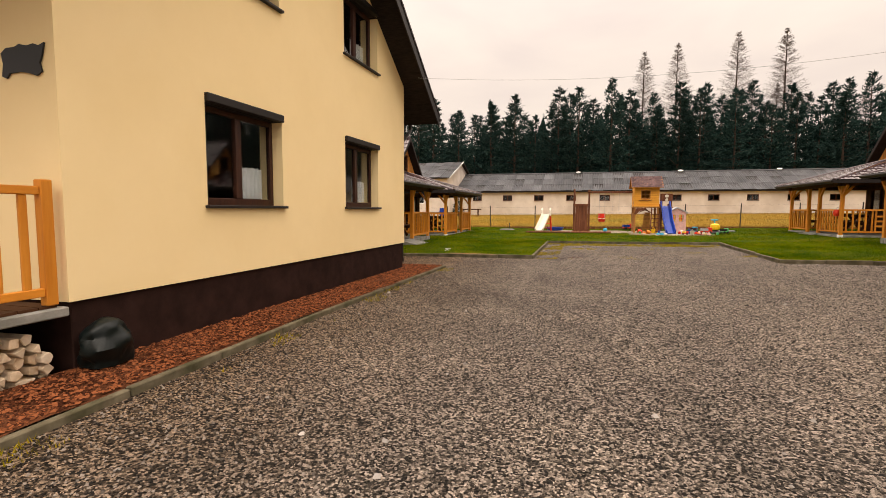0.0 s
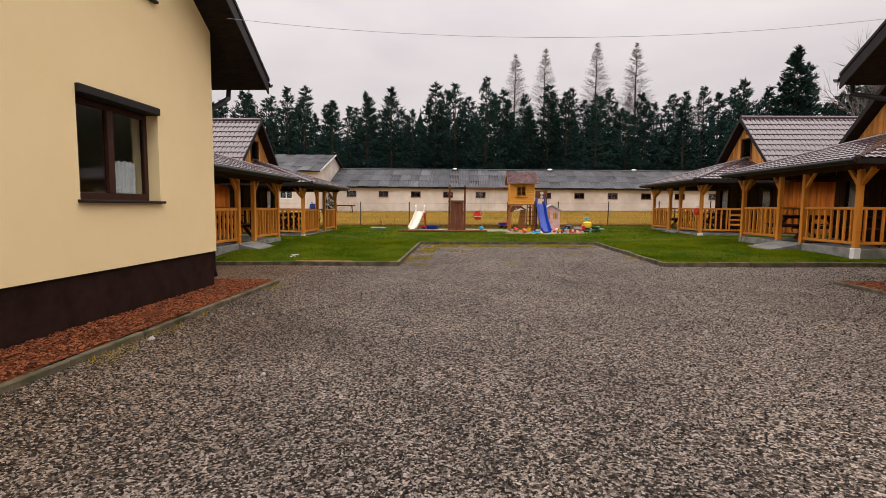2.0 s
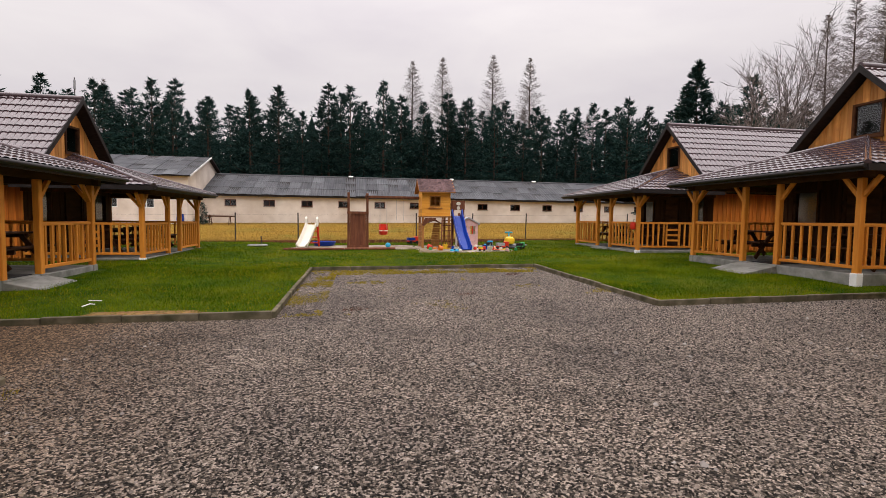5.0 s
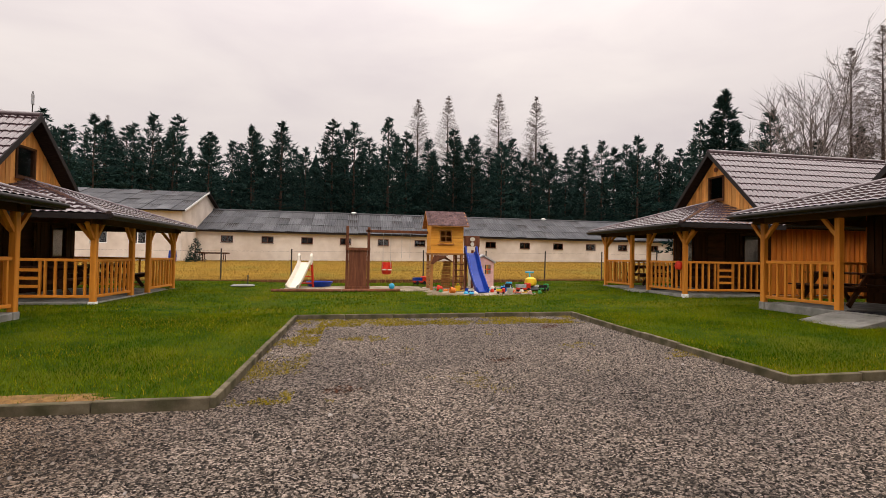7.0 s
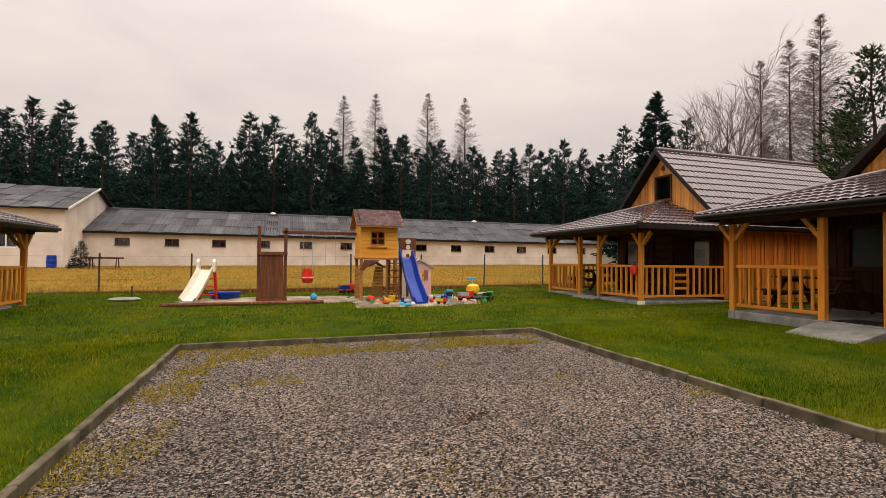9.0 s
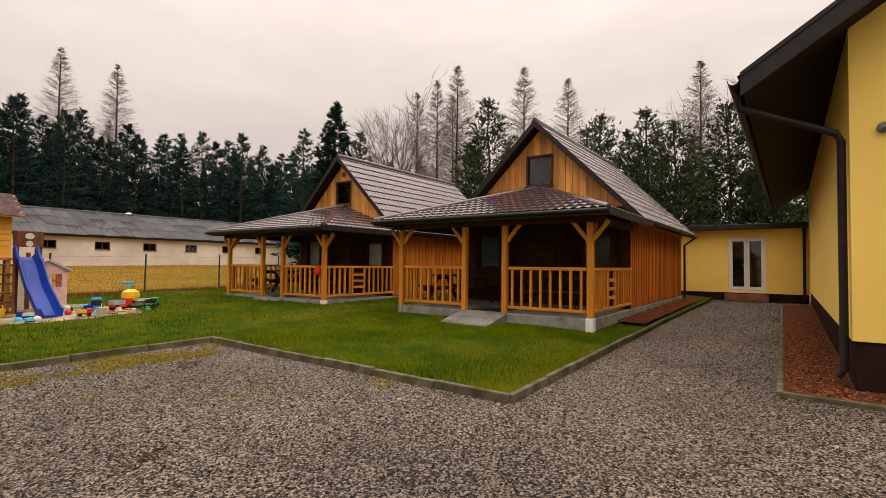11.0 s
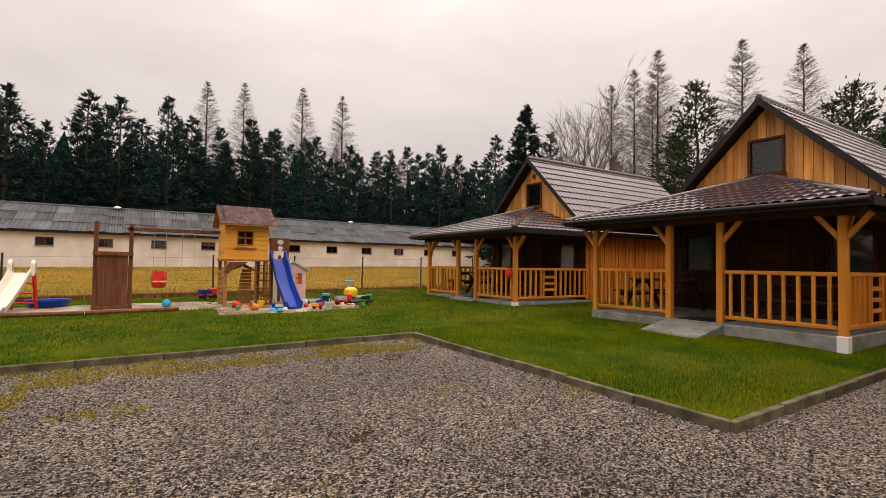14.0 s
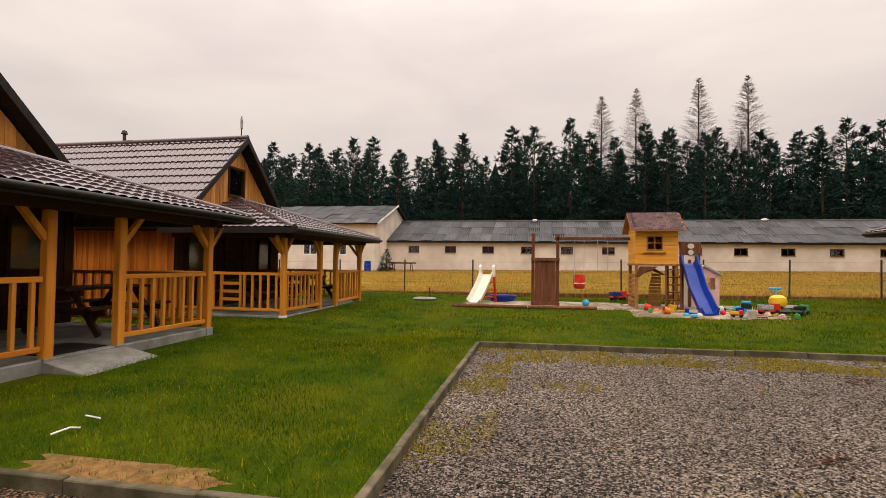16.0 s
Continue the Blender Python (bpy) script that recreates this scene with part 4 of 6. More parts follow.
# picnic tables in the porches
def picnic_table(m):
    t = empty("picnic_table", "dark stained wooden picnic table with fixed benches", "picnic table", m, group="porch tables")
    for i in range(5):
        bm = B()
        box(bm, -0.36 + i * 0.147, -0.225 + i * 0.147, -0.85, 0.85, 0.70, 0.74)
        part("table_board", bm, DECKWOOD, t, bevel=0.006)
    for x in (-0.68, 0.68):
        for k in (0, 1):
            bm = B()
            box(bm, x - 0.14 + k * 0.145, x - 0.005 + k * 0.145, -0.85, 0.85, 0.41, 0.45)
            part("bench_board", bm, DECKWOOD, t, bevel=0.006)
    for y in (-0.6, 0.6):
        for g in (-1, 1):
            bm = B()
            beam(bm, (g * 0.72, y, 0.0), (g * 0.2, y, 0.70), 0.045, 0.1)
            part("leg", bm, DECKWOOD, t)
        bm = B()
        beam(bm, (-0.8, y + 0.05, 0.36), (0.8, y + 0.05, 0.36), 0.045, 0.1)
        part("crossbar", bm, DECKWOOD, t)
        bm = B()
        beam(bm, (-0.34, y + 0.05, 0.655), (0.34, y + 0.05, 0.655), 0.045, 0.09)
        part("crossbar", bm, DECKWOOD, t)
    return t


pt = picnic_table(pose(11.3, 19.2, 0.63))
for x, y, z in ((11.2, 16.0, 0.63), (11.3, 27.2, 0.63), (11.2, 24.0, 0.63), (-7.8, 18.6, 0.43), (-7.7, 15.5, 0.43), (-7.8, 26.2, 0.41), (-7.7, 23.2, 0.41)):
    copy_thing(pt, pose(x, y, z))


# ---- barn beyond the meadow ----
def roof_sheets(parent, x0, x1, y0, z0, y1, z1, seed, sheet_w=1.13, rows=3):
    """Corrugated sheets, each a piece of its own, lapped a little unevenly."""
    r = random.Random(seed)
    n, k = int((x1 - x0) / sheet_w), 16
    w, L = (x1 - x0) / n, math.hypot(y1 - y0, z1 - z0) / rows
    ang = math.degrees(math.atan2(z1 - z0, y1 - y0))
    bm = B()
    lo = [bm.verts.new(((w + 0.03) * j / k, 0.0, 0.03 * math.sin(j * 2.4))) for j in range(k + 1)]
    hi = [bm.verts.new(((w + 0.03) * j / k, L + 0.06, 0.03 * math.sin(j * 2.4))) for j in range(k + 1)]
    for j in range(k):
        bm.faces.new((lo[j], lo[j + 1], hi[j + 1], hi[j]))
    me = mesh_of(bm, "roof_sheet", ETERNIT)
    for i in range(n):
        for q in range(rows):
            f = q / rows
            ob = new("roof_sheet", me)
            ob.parent = parent
            ob.matrix_basis = pose(x0 + w * i, y0 + (y1 - y0) * f, z0 + (z1 - z0) * f + 0.02 + r.uniform(0, 0.03) + 0.03 * (i % 2), ang - 1.0 + r.uniform(-0.3, 0.3), r.uniform(-0.5, 0.5), r.uniform(-0.3, 0.3))


barn = empty("long_barn", "long low whitewashed barn with a grey corrugated roof", "barn")
BX0, BX1, BY0, BY1 = -15.3, 46.0, 58.0, 68.0
wins = []
x = -12.6 - 0.55
while x < 45:
    wins.append((x, x + 1.1, 2.58, 3.22))
    x += 3.655
bm = B()
wall_pieces(bm, "y", BY0, BY0 + 0.3, (BX0, BX1), 0.8, lambda q: 3.72, wins)
part("front_wall", bm, BARN_WALL, barn, "stained whitewashed wall")
bm = B()
prism(bm, [(BY0 + 0.3, 0.8), (BY1, 0.8), (BY1, 3.72), ((BY0 + BY1) / 2, 5.9), (BY0 + 0.3, 3.8)], BX1 - 0.3, BX1, "x")
part("end_wall", bm, BARN_WALL, barn)
bm = B()
box(bm, BX0, BX1, BY1 - 0.3, BY1, 0.8, 3.72)
part("back_wall", bm, BARN_WALL, barn)
bm = B()
box(bm, BX0, BX1, BY0 + 0.9, BY0 + 1.0, 0.8, 3.9)
part("inner_wall", bm, DARK, barn)
for ya, nm in ((BY0 - 0.35, "roof_front"), (BY1 + 0.35, "roof_back")):
    bm = B()
    prism(bm, [(ya, 3.68), (63, 6.0), (63, 5.92), (ya, 3.60)], BX0, BX1 + 0.3, "x")
    rf = part(nm, bm, SOFFIT, barn, "grey corrugated fibre-cement sheets")
    if nm == "roof_front":
        roof_sheets(rf, BX0, BX1 + 0.3, ya - 0.05, 3.68, 63, 6.0, 3)
bm = B()
box(bm, BX0, BX1, BY0 - 0.34, BY0 - 0.3, 3.53, 3.67)
part("eave_board", bm, BROWN, barn)
bm = B()
tube(bm, [(BX0, 63, 6.0), (BX1 + 0.3, 63, 6.0)], 0.13, 8)
part("ridge_cap", bm, ETERNIT, barn)
for a, b, z0, z1 in wins:
    w = empty("barn_window", "", "")
    w.parent = barn
    bm = B()
    for p, q, c, d in ((a, a + 0.06, z0, z1), (b - 0.06, b, z0, z1), (a, b, z0, z0 + 0.06), (a, b, z1 - 0.06, z1), ((a + b) / 2 - 0.025, (a + b) / 2 + 0.025, z0, z1)):
        box(bm, p, q, BY0 + 0.06, BY0 + 0.12, c, d)
    part("frame", bm, OLDWOOD, w)
    bm = B()
    box(bm, a + 0.06, b - 0.06, BY0 + 0.085, BY0 + 0.095, z0 + 0.06, z1 - 0.06)
    part("pane", bm, GLASS, w).visible_shadow = False
    bm = B()
    box(bm, a - 0.04, b + 0.04, BY0 - 0.06, BY0 + 0.05, z0 - 0.05, z0)
    part("sill", bm, CONCRETE, w)
for vx in (-1.0, 10.5, 20.5, 33.0):
    bm = B()
    lathe(bm, [(0.2, 0), (0.2, 0.1), (0.34, 0.12), (0.2, 0.22), (0.05, 0.25)], 14, (vx, 63, 6.0))
    part("roof_vent", bm, PVC_WHITE, barn, "small white ridge vent")

byre = empty("byre", "whitewashed two-storey byre with a grey roof", "byre")
AX0, AX1, AY0, AY1 = -30.0, -15.3, 54.3, 66.5
aw = [(-29, -27.8, 2.2, 3.4), (-25.6, -24.2, 2.2, 3.4), (-22.5, -21.1, 2.2, 3.4), (-19.5, -18.1, 2.2, 3.4), (-26.2, -24.9, 4.25, 4.85), (-20.2, -18.9, 4.25, 4.85)]
bm = B()
wall_pieces(bm, "y", AY0, AY0 + 0.3, (AX0, AX1 - 0.3), 0.8, lambda q: 5.2, aw)
part("front_wall", bm, BARN_WALL, byre)
for xa in (AX0, AX1 - 0.3):
    bm = B()
    prism(bm, [(AY0 + 0.3 * (xa < -20), 0.8), (AY1, 0.8), (AY1, 5.2), (60.4, 7.35), (AY0 + 0.3 * (xa < -20), 5.25)], xa, xa + 0.3, "x")
    part("gable_wall", bm, BARN_WALL, byre)
bm = B()
box(bm, AX0 + 0.3, AX1 - 0.3, AY0 + 0.9, AY0 + 1.0, 0.8, 5.1)
part("inner_wall", bm, DARK, byre)
for ya, nm in ((AY0 - 0.35, "roof_front"), (AY1 + 0.35, "roof_back")):
    bm = B()
    prism(bm, [(ya, 5.12), (60.4, 7.45), (60.4, 7.37), (ya, 5.04)], AX0 - 0.3, AX1 + 0.33, "x")
    rf = part(nm, bm, SOFFIT, byre, "grey corrugated fibre-cement sheets")
    if nm == "roof_front":
        roof_sheets(rf, AX0 - 0.3, AX1 + 0.33, ya - 0.05, 5.12, 60.4, 7.45, 5, rows=4)
    bm = B()
    prism(bm, [(ya, 5.2), (60.4, 7.53), (60.4, 7.36), (ya, 5.03)], AX1 + 0.33, AX1 + 0.37, "x")
    part("verge_board", bm, PVC_WHITE if nm == "roof_front" else BROWN, byre)
for a, b, z0, z1 in aw:
    w = empty("byre_window", "white framed window", "")
    w.parent = byre
    bm = B()
    for p, q, c, d in ((a, a + 0.08, z0, z1), (b - 0.08, b, z0, z1), (a, b, z0, z0 + 0.08), (a, b, z1 - 0.08, z1), ((a + b) / 2 - 0.04, (a + b) / 2 + 0.04, z0, z1)):
        box(bm, p, q, AY0 + 0.06, AY0 + 0.12, c, d)
    part("frame", bm, PVC_WHITE, w)
    bm = B()
    box(bm, a + 0.08, b - 0.08, AY0 + 0.085, AY0 + 0.095, z0 + 0.08, z1 - 0.08)
    part("pane", bm, GLASS, w).visible_shadow = False


# ---- trees ----
def spray_mesh(rng, spots, lmin, lmax, wide, k=3):
    """Clumps of narrow blades at (place, direction) pairs."""
    verts, faces = [], []
    for p, d, sc in spots:
        for _ in range(k):
            e = (d + Vector((rng.gauss(0, 0.45), rng.gauss(0, 0.45), rng.gauss(0, 0.35)))).normalized()
            sd = e.cross(Vector((rng.gauss(0, 1), rng.gauss(0, 1), rng.gauss(0, 1)))).normalized() * wide * sc
            ln = rng.uniform(lmin, lmax) * sc
            i = len(verts)
            verts += [p + sd, p + e * ln, p - sd]
            faces += [(i, i + 1, i + 2)]
    return verts, faces


def conifer(name, label, h, crown0, radius, seed, needle, power=1.0, n=1500, droop=-0.1, lmin=0.5, lmax=1.1, wide=0.13, full=False, category="tree", stems=True):
    """A trunk with boughs in whorls, clothed with needle clumps; crown0: where the crown begins, as a part of the height."""
    rng = random.Random(seed)
    t = empty(name, label, category)
    bm = B()
    bend = [(rng.gauss(0, 0.015) * i, rng.gauss(0, 0.015) * i, h * i / 6) for i in range(7)]
    bend[0] = (0, 0, -0.4)
    tube(bm, bend, h * 0.011 + 0.03, 7, 0.03)
    boughs, spots = [], []
    nb = int(60 + h * 3.5) if not full else int(90 + h * 7)
    for i in range(nb):
        f = crown0 + (1 - crown0) * (i + rng.random()) / nb
        z = h * min(f, 0.985)
        q = (1 - (f - crown0) / (1 - crown0))
        r = radius * (q ** power) * rng.uniform(0.55, 1.15) + 0.12
        if not full and q > 0.8:
            r *= rng.uniform(0.4, 1.0)
        a = rng.uniform(0, 2 * math.pi)
        d = Vector((math.cos(a), math.sin(a), droop + rng.gauss(0, 0.12) + 0.35 * (1 - q)))
        o = Vector((0, 0, z))
        boughs.append((o, o + d * r))
        m_ = max(3, int(n / nb * (0.35 + 1.3 * q)))
        for _ in range(m_):
            k = rng.uniform(0.15, 1.05) ** 0.8
            side = Vector((-d.y, d.x, 0)) * rng.gauss(0, 0.33) * r * (1.1 - 0.5 * k)
            p = o + d * r * k + side + Vector((0, 0, rng.gauss(0, 0.12)))
            out = (d + side * 0.5 + Vector((0, 0, 0.25))).normalized()
            spots.append((p, out, 0.6 + 0.5 * q if full else rng.uniform(0.7, 1.15)))
    for k in range(14):
        spots.append((Vector((0, 0, h * (0.90 + 0.1 * k / 14))), Vector((rng.gauss(0, 0.4), rng.gauss(0, 0.4), 1.0)), 0.8))
    for o, e in boughs[:: 4]:
        tube(bm, [o, e], 0.035, 4, 0.008)
    part("trunk", bm, BARK, t)
    v, f = spray_mesh(rng, spots, lmin, lmax, wide, 3 if full else 2)
    cr = new("crown", raw("crown", v, f, needle))
    cr.parent = t
    return t


def larch(label, h, seed, name="larch_tree", radius=3.7, crown0=0.34):
    """A leafless larch: a straight stem and many thin upswept twigs in a narrow cone."""
    rng = random.Random(seed)
    t = empty(name, label, "tree")
    bm = B()
    tube(bm, [(0, 0, -0.4), (0.05, 0, h * 0.5), (0, 0.05, h)], h * 0.009 + 0.04, 6, 0.015)
    part("trunk", bm, BARK, t)
    verts, faces = [], []

    def blade(p, q, w):
        sd = (q - p).cross(Vector((rng.gauss(0, 1), rng.gauss(0, 1), rng.gauss(0, 1)))).normalized() * w
        i = len(verts)
        verts.extend([p + sd, q, p - sd])
        faces.append((i, i + 1, i + 2))
    nb = int(h * 24)
    for i in range(nb):
        f = crown0 + (1 - crown0) * rng.random() ** 0.9
        q = 1 - (f - crown0) / (1 - crown0)
        r = (radius * q ** 0.88 + 0.05) * rng.uniform(0.8, 1.05)
        a = rng.uniform(0, 2 * math.pi)
        o = Vector((0, 0, h * f))
        d = Vector((math.cos(a), math.sin(a), rng.uniform(0.3, 0.75)))
        blade(o, o + d * r, 0.016)
        for _ in range(20):
            k = rng.uniform(0.25, 1.0)
            p = o + d * r * k
            e = Vector((d.x * 0.5 + rng.gauss(0, 0.5), d.y * 0.5 + rng.gauss(0, 0.5), rng.gauss(0.15, 0.35)))
            blade(p, p + e * rng.uniform(0.4, 1.0) * (0.35 + 0.5 * q), 0.010)
    cr = new("twig_crown", raw("twig_crown", verts, faces, TWIG))
    cr.parent = t
    return t


def bare_tree(label, h, seed, spread=0.5):
    """A leafless broadleaf tree that forks again and again."""
    rng = random.Random(seed)
    t = empty("bare_tree", label, "tree")
    bm = B()
    tw_v, tw_f = [], []

    def grow(p, d, ln, r, lvl):
        q = p + d * ln
        tube(bm, [p, (p + q) / 2 + Vector((rng.gauss(0, 0.03), rng.gauss(0, 0.03), 0)) * ln, q], r, 5 if lvl < 2 else 3, r * 0.6)
        if lvl >= 4:
            for _ in range(5):
                e = (d + Vector((rng.gauss(0, 0.5), rng.gauss(0, 0.5), rng.gauss(0.1, 0.35)))).normalized() * ln * rng.uniform(0.5, 1.1)
                o = p + d * ln * rng.uniform(0.2, 1)
                sd = e.cross(Vector((rng.gauss(0, 1), rng.gauss(0, 1), 0.3))).normalized() * 0.013
                i = len(tw_v)
                tw_v.extend([o + sd, o + e, o - sd])
                tw_f.append((i, i + 1, i + 2))
            return
        for k in range(3 if lvl else 4):
            e = (d + Vector((rng.gauss(0, spread), rng.gauss(0, spread), rng.gauss(0.12, 0.2)))).normalized()
            grow(p + d * ln * rng.uniform(0.45, 1.0), e, ln * rng.uniform(0.55, 0.8), r * 0.55, lvl + 1)
    grow(Vector((0, 0, -0.3)), Vector((0.03, 0.02, 1)), h * 0.36, h * 0.0075, 0)
    part("bare_crown", bm, BIRCH, t)
    cr = new("twig_crown", raw("twig_crown", tw_v, tw_f, TWIG))
    cr.parent = t
    return t


rng = random.Random(11)
pines = [conifer("pine_tree", "tall dark green forest pine", h, 0.08, r, i, NEEDLE, (0.95, 0.8, 1.05, 0.9, 0.75)[i], 3500, lmin=0.25, lmax=0.65, wide=0.08, droop=0.02) for i, (h, r) in enumerate(((17, 5.4), (17.8, 4.8), (16.4, 5.6), (18.4, 5.0), (17.4, 4.4)))]
larches = [larch("tall bare brown-grey larch", h, 40 + i) for i, h in enumerate((24.5, 23.5, 20.0))]
spruce = conifer("spruce_tree", "dark green spruce with a pointed crown", 14.2, 0.06, 4.3, 77, NEEDLE, 1.0, 7500, droop=-0.22, lmin=0.25, lmax=0.6, wide=0.09, full=True)
young = [conifer("young_pine_tree", "bushy young pine behind the annexe", h, 0.05, 2.9, 60 + i, NEEDLE_Y, 0.55, 4200, droop=0.25, lmin=0.2, lmax=0.5, wide=0.06, full=True) for i, h in enumerate((11.0, 10.2, 11.6))]
bares = [bare_tree("bare grey broadleaf tree", 19.0, 5, 0.38), bare_tree("bare grey broadleaf tree", 18.0, 8, 0.33)]
used = set()


def plant(src, x, y, sc=1.0, wide=1.0):
    """Stand a tree on the ground; the first use moves the original."""
    m = pose(x, y, meadow_z(x, y) - 0.1, 0, 0, rng.uniform(0, 360)) @ Matrix.Diagonal((wide * sc * rng.uniform(0.9, 1.1), wide * sc * rng.uniform(0.9, 1.1), sc, 1))
    if src in used:
        ob = copy_thing(src, m)
        ob.matrix_basis = m
    else:
        used.add(src)
        src.matrix_basis = m


for j, (y, step) in enumerate(((76, 3.6), (81.5, 3.2), (87.5, 3.2))):
    x = -58 + j * 1.1
    while x < 84:
        yy = y + rng.uniform(-1.8, 1.8) - max(0.0, x - 30) * 0.16
        if j == 2 and rng.random() < 0.2:
            plant(larches[rng.randrange(3)], x, yy, rng.uniform(0.72, 0.9))
        else:
            plant(pines[rng.randrange(5)], x, yy, rng.uniform(0.83, 1.05) + 0.03 * j)
        x += step * rng.uniform(0.7, 1.3)
for x, y, sc in ((9.0, 92.6, 1.10), (14.3, 92.9, 1.14), (22.6, 89.9, 1.14), (29.3, 90.0, 1.14), (-39.0, 91.5, 0.86)):
    plant(larches[rng.randrange(2)], x, y, sc, 1.2)
plant(spruce, 20.3, 34.3, 0.77)
for x, y, k, sc in ((29.0, 38.3, 0, 1.0), (31.9, 39.8, 1, 1.0), (35.0, 42.0, 1, 1.05), (38.5, 43.0, 0, 1.0), (44.5, 18.5, 1, 1.15)):
    plant(bares[k], x, y, sc)
for x, y, k, sc in ((37.0, 41.3, 2, 0.88), (35.8, 38.0, 2, 0.89), (36.0, 35.9, 2, 0.94), (43.5, 33.0, 2, 1.03), (47.0, 29.9, 2, 1.0), (40.5, 39.5, 2, 0.9), (44.0, 17.6, 2, 0.9)):
    plant(larches[k], x, y, sc)
for x, y, k, sc in ((33.1, 31.1, 2, 1.2), (31.8, 21.8, 0, 1.0), (33.5, 19.4, 2, 0.98), (31.9, 17.4, 1, 0.97), (34.2, 14.8, 0, 1.02), (36.5, 12.0, 1, 1.0), (37.0, 24.5, 2, 1.0), (35.0, 27.5, 1, 0.95), (38.5, 20.5, 0, 0.9), (33.0, 13.0, 1, 0.8)):
    plant(young[k], x, y, sc)
for x, y, k in ((40.0, 52.0, 0), (46.0, 48.0, 2), (52.0, 44.0, 1), (50.0, 38.0, 3), (56.0, 33.0, 4), (54.0, 26.0, 0), (58.0, 20.0, 2), (55.0, 13.0, 1), (60.0, 5.0, 3), (36.0, 57.0, 1), (43.0, 60.0, 4), (63.0, 40.0, 2)):
    plant(pines[k], x, y, rng.uniform(0.75, 0.95))

# far woods that close the view between the trunks
verts, faces = [], []
rng = random.Random(4)
x = -260.0
while x < 260:
    y0 = 100 - max(0.0, x - 30) * 0.25
    z = meadow_z(x, y0)
    w, hh = rng.uniform(2, 4), rng.uniform(11, 16.5)
    for k in range(7):
        za, wa = z + hh * k / 7, w * (1 - k / 9)
        i = len(verts)
        verts += [(x - wa, y0 + rng.uniform(-2, 2), za), (x + wa, y0 + rng.uniform(-2, 2), za), (x + rng.uniform(-0.6, 0.6), y0, za + hh * 0.28)]
        faces.append((i, i + 1, i + 2))
    x += rng.uniform(0.9, 1.7)
tagged(new("far_woods", raw("far_woods", verts, faces, NEEDLE)), "dense dark conifer woods far behind the barn", "woods", kind="stuff")


# ---- terrace at the yellow house ----
terr = empty("terrace", "raised terrace with a pale slab and honey coloured pine railing", "terrace")
bm = B()
box(bm, -7.6, -4.1, 0.2, 3.0, 0.60, 0.68)
part("slab", bm, CONCRETE, terr, "pale concrete slab edge", bevel=0.01)
bm = B()
for k in range(18):
    box(bm, -7.55, -4.16, 0.25 + k * 0.15, 0.39 + k * 0.15, 0.682, 0.705)
part("decking", bm, DECKWOOD, terr, "brown deck boards")
for x, y in ((-4.3, 0.35), (-7.4, 0.35), (-7.4, 2.8)):
    bm = B()
    box(bm, x - 0.12, x + 0.12, y - 0.12, y + 0.12, -0.2, 0.6)
    part("pier", bm, PLINTH, terr)
bm = B()
box(bm, -7.5, -5.0, 2.9, 2.98, -0.2, 0.6)
box(bm, -5.08, -5.0, 0.3, 2.9, -0.2, 0.6)
part("recess_wall", bm, PLINTH, terr)
for y in (2.9, 1.6, 0.3):
    bm = B()
    box(bm, -4.225, -4.135, y - 0.045, y + 0.045, 0.705, 1.74)
    part("rail_post", bm, POST, terr, bevel=0.008)
for z in (1.65, 0.82):
    bm = B()
    box(bm, -4.205, -4.155, 0.345, 2.855, z - 0.035, z + 0.035)
    part("rail", bm, RAIL_H, terr, bevel=0.006)
bm = B()
box(bm, -4.195, -4.165, -0.03, 0.03, 0.855, 1.615)
me = mesh_of(bm, "baluster", POST, bevel=0.004)
for k in range(12):
    y = 2.735 - k * 0.2
    if abs(y - 1.6) > 0.06:
        ob = new("baluster", me)
        ob.parent, ob.location = terr, (0, y, 0)
terr.location = (0, 0.1, 0)
# firewood under the terrace: split logs, cut ends outward
rng = random.Random(21)
logs = []
for v in range(5):
    bm = B()
    n = rng.choice((3, 4, 5, 7))
    a0 = rng.uniform(0, 6)
    poly = [(0.055 * rng.uniform(0.7, 1.1) * math.cos(a0 + 2 * math.pi * i / n), 0.055 * rng.uniform(0.7, 1.1) * math.sin(a0 + 2 * math.pi * i / n)) for i in range(n)]
    prism(bm, poly, 0, 0.36, "x")
    logs.append(mesh_of(bm, "firewood_log", LOG, bevel=0.006))
row = 0
for r in range(5):
    y = 0.75 + 0.07 * (r % 2)
    while y < 3.06 - 0.035 * r:
        ob = tagged(new("firewood_log", logs[rng.randrange(5)]), "pale split firewood log stacked under the terrace", "firewood", "firewood stack")
        zb = yard(-4.5, y) + 0.055 + r * 0.088
        ob.matrix_world = pose(-4.54 + rng.uniform(-0.06, 0.06), y, zb, rng.uniform(0, 360), 0, rng.uniform(-5, 5))
        y += rng.uniform(0.095, 0.12)

# dark refuse sack by the plinth
bm = B()
prof = [(0.10, 0.0), (0.20, 0.03), (0.235, 0.14), (0.225, 0.27), (0.17, 0.37), (0.11, 0.43), (0.04, 0.46)]
lathe(bm, [(r * (1 - 0.0), z) for r, z in prof], 40)
bmesh.ops.subdivide_edges(bm, edges=[e for e in bm.edges if abs(e.verts[0].co.z - e.verts[1].co.z) > 0.02], cuts=3, use_grid_fill=True)
for v in bm.verts:
    k = 1 + 0.34 * noise.noise((v.co.x * 6, v.co.y * 6, v.co.z * 7)) + 0.10 * noise.noise((v.co.x * 18, v.co.y * 18, v.co.z * 18))
    v.co.x, v.co.y = v.co.x * k * 0.9, v.co.y * k * 1.15
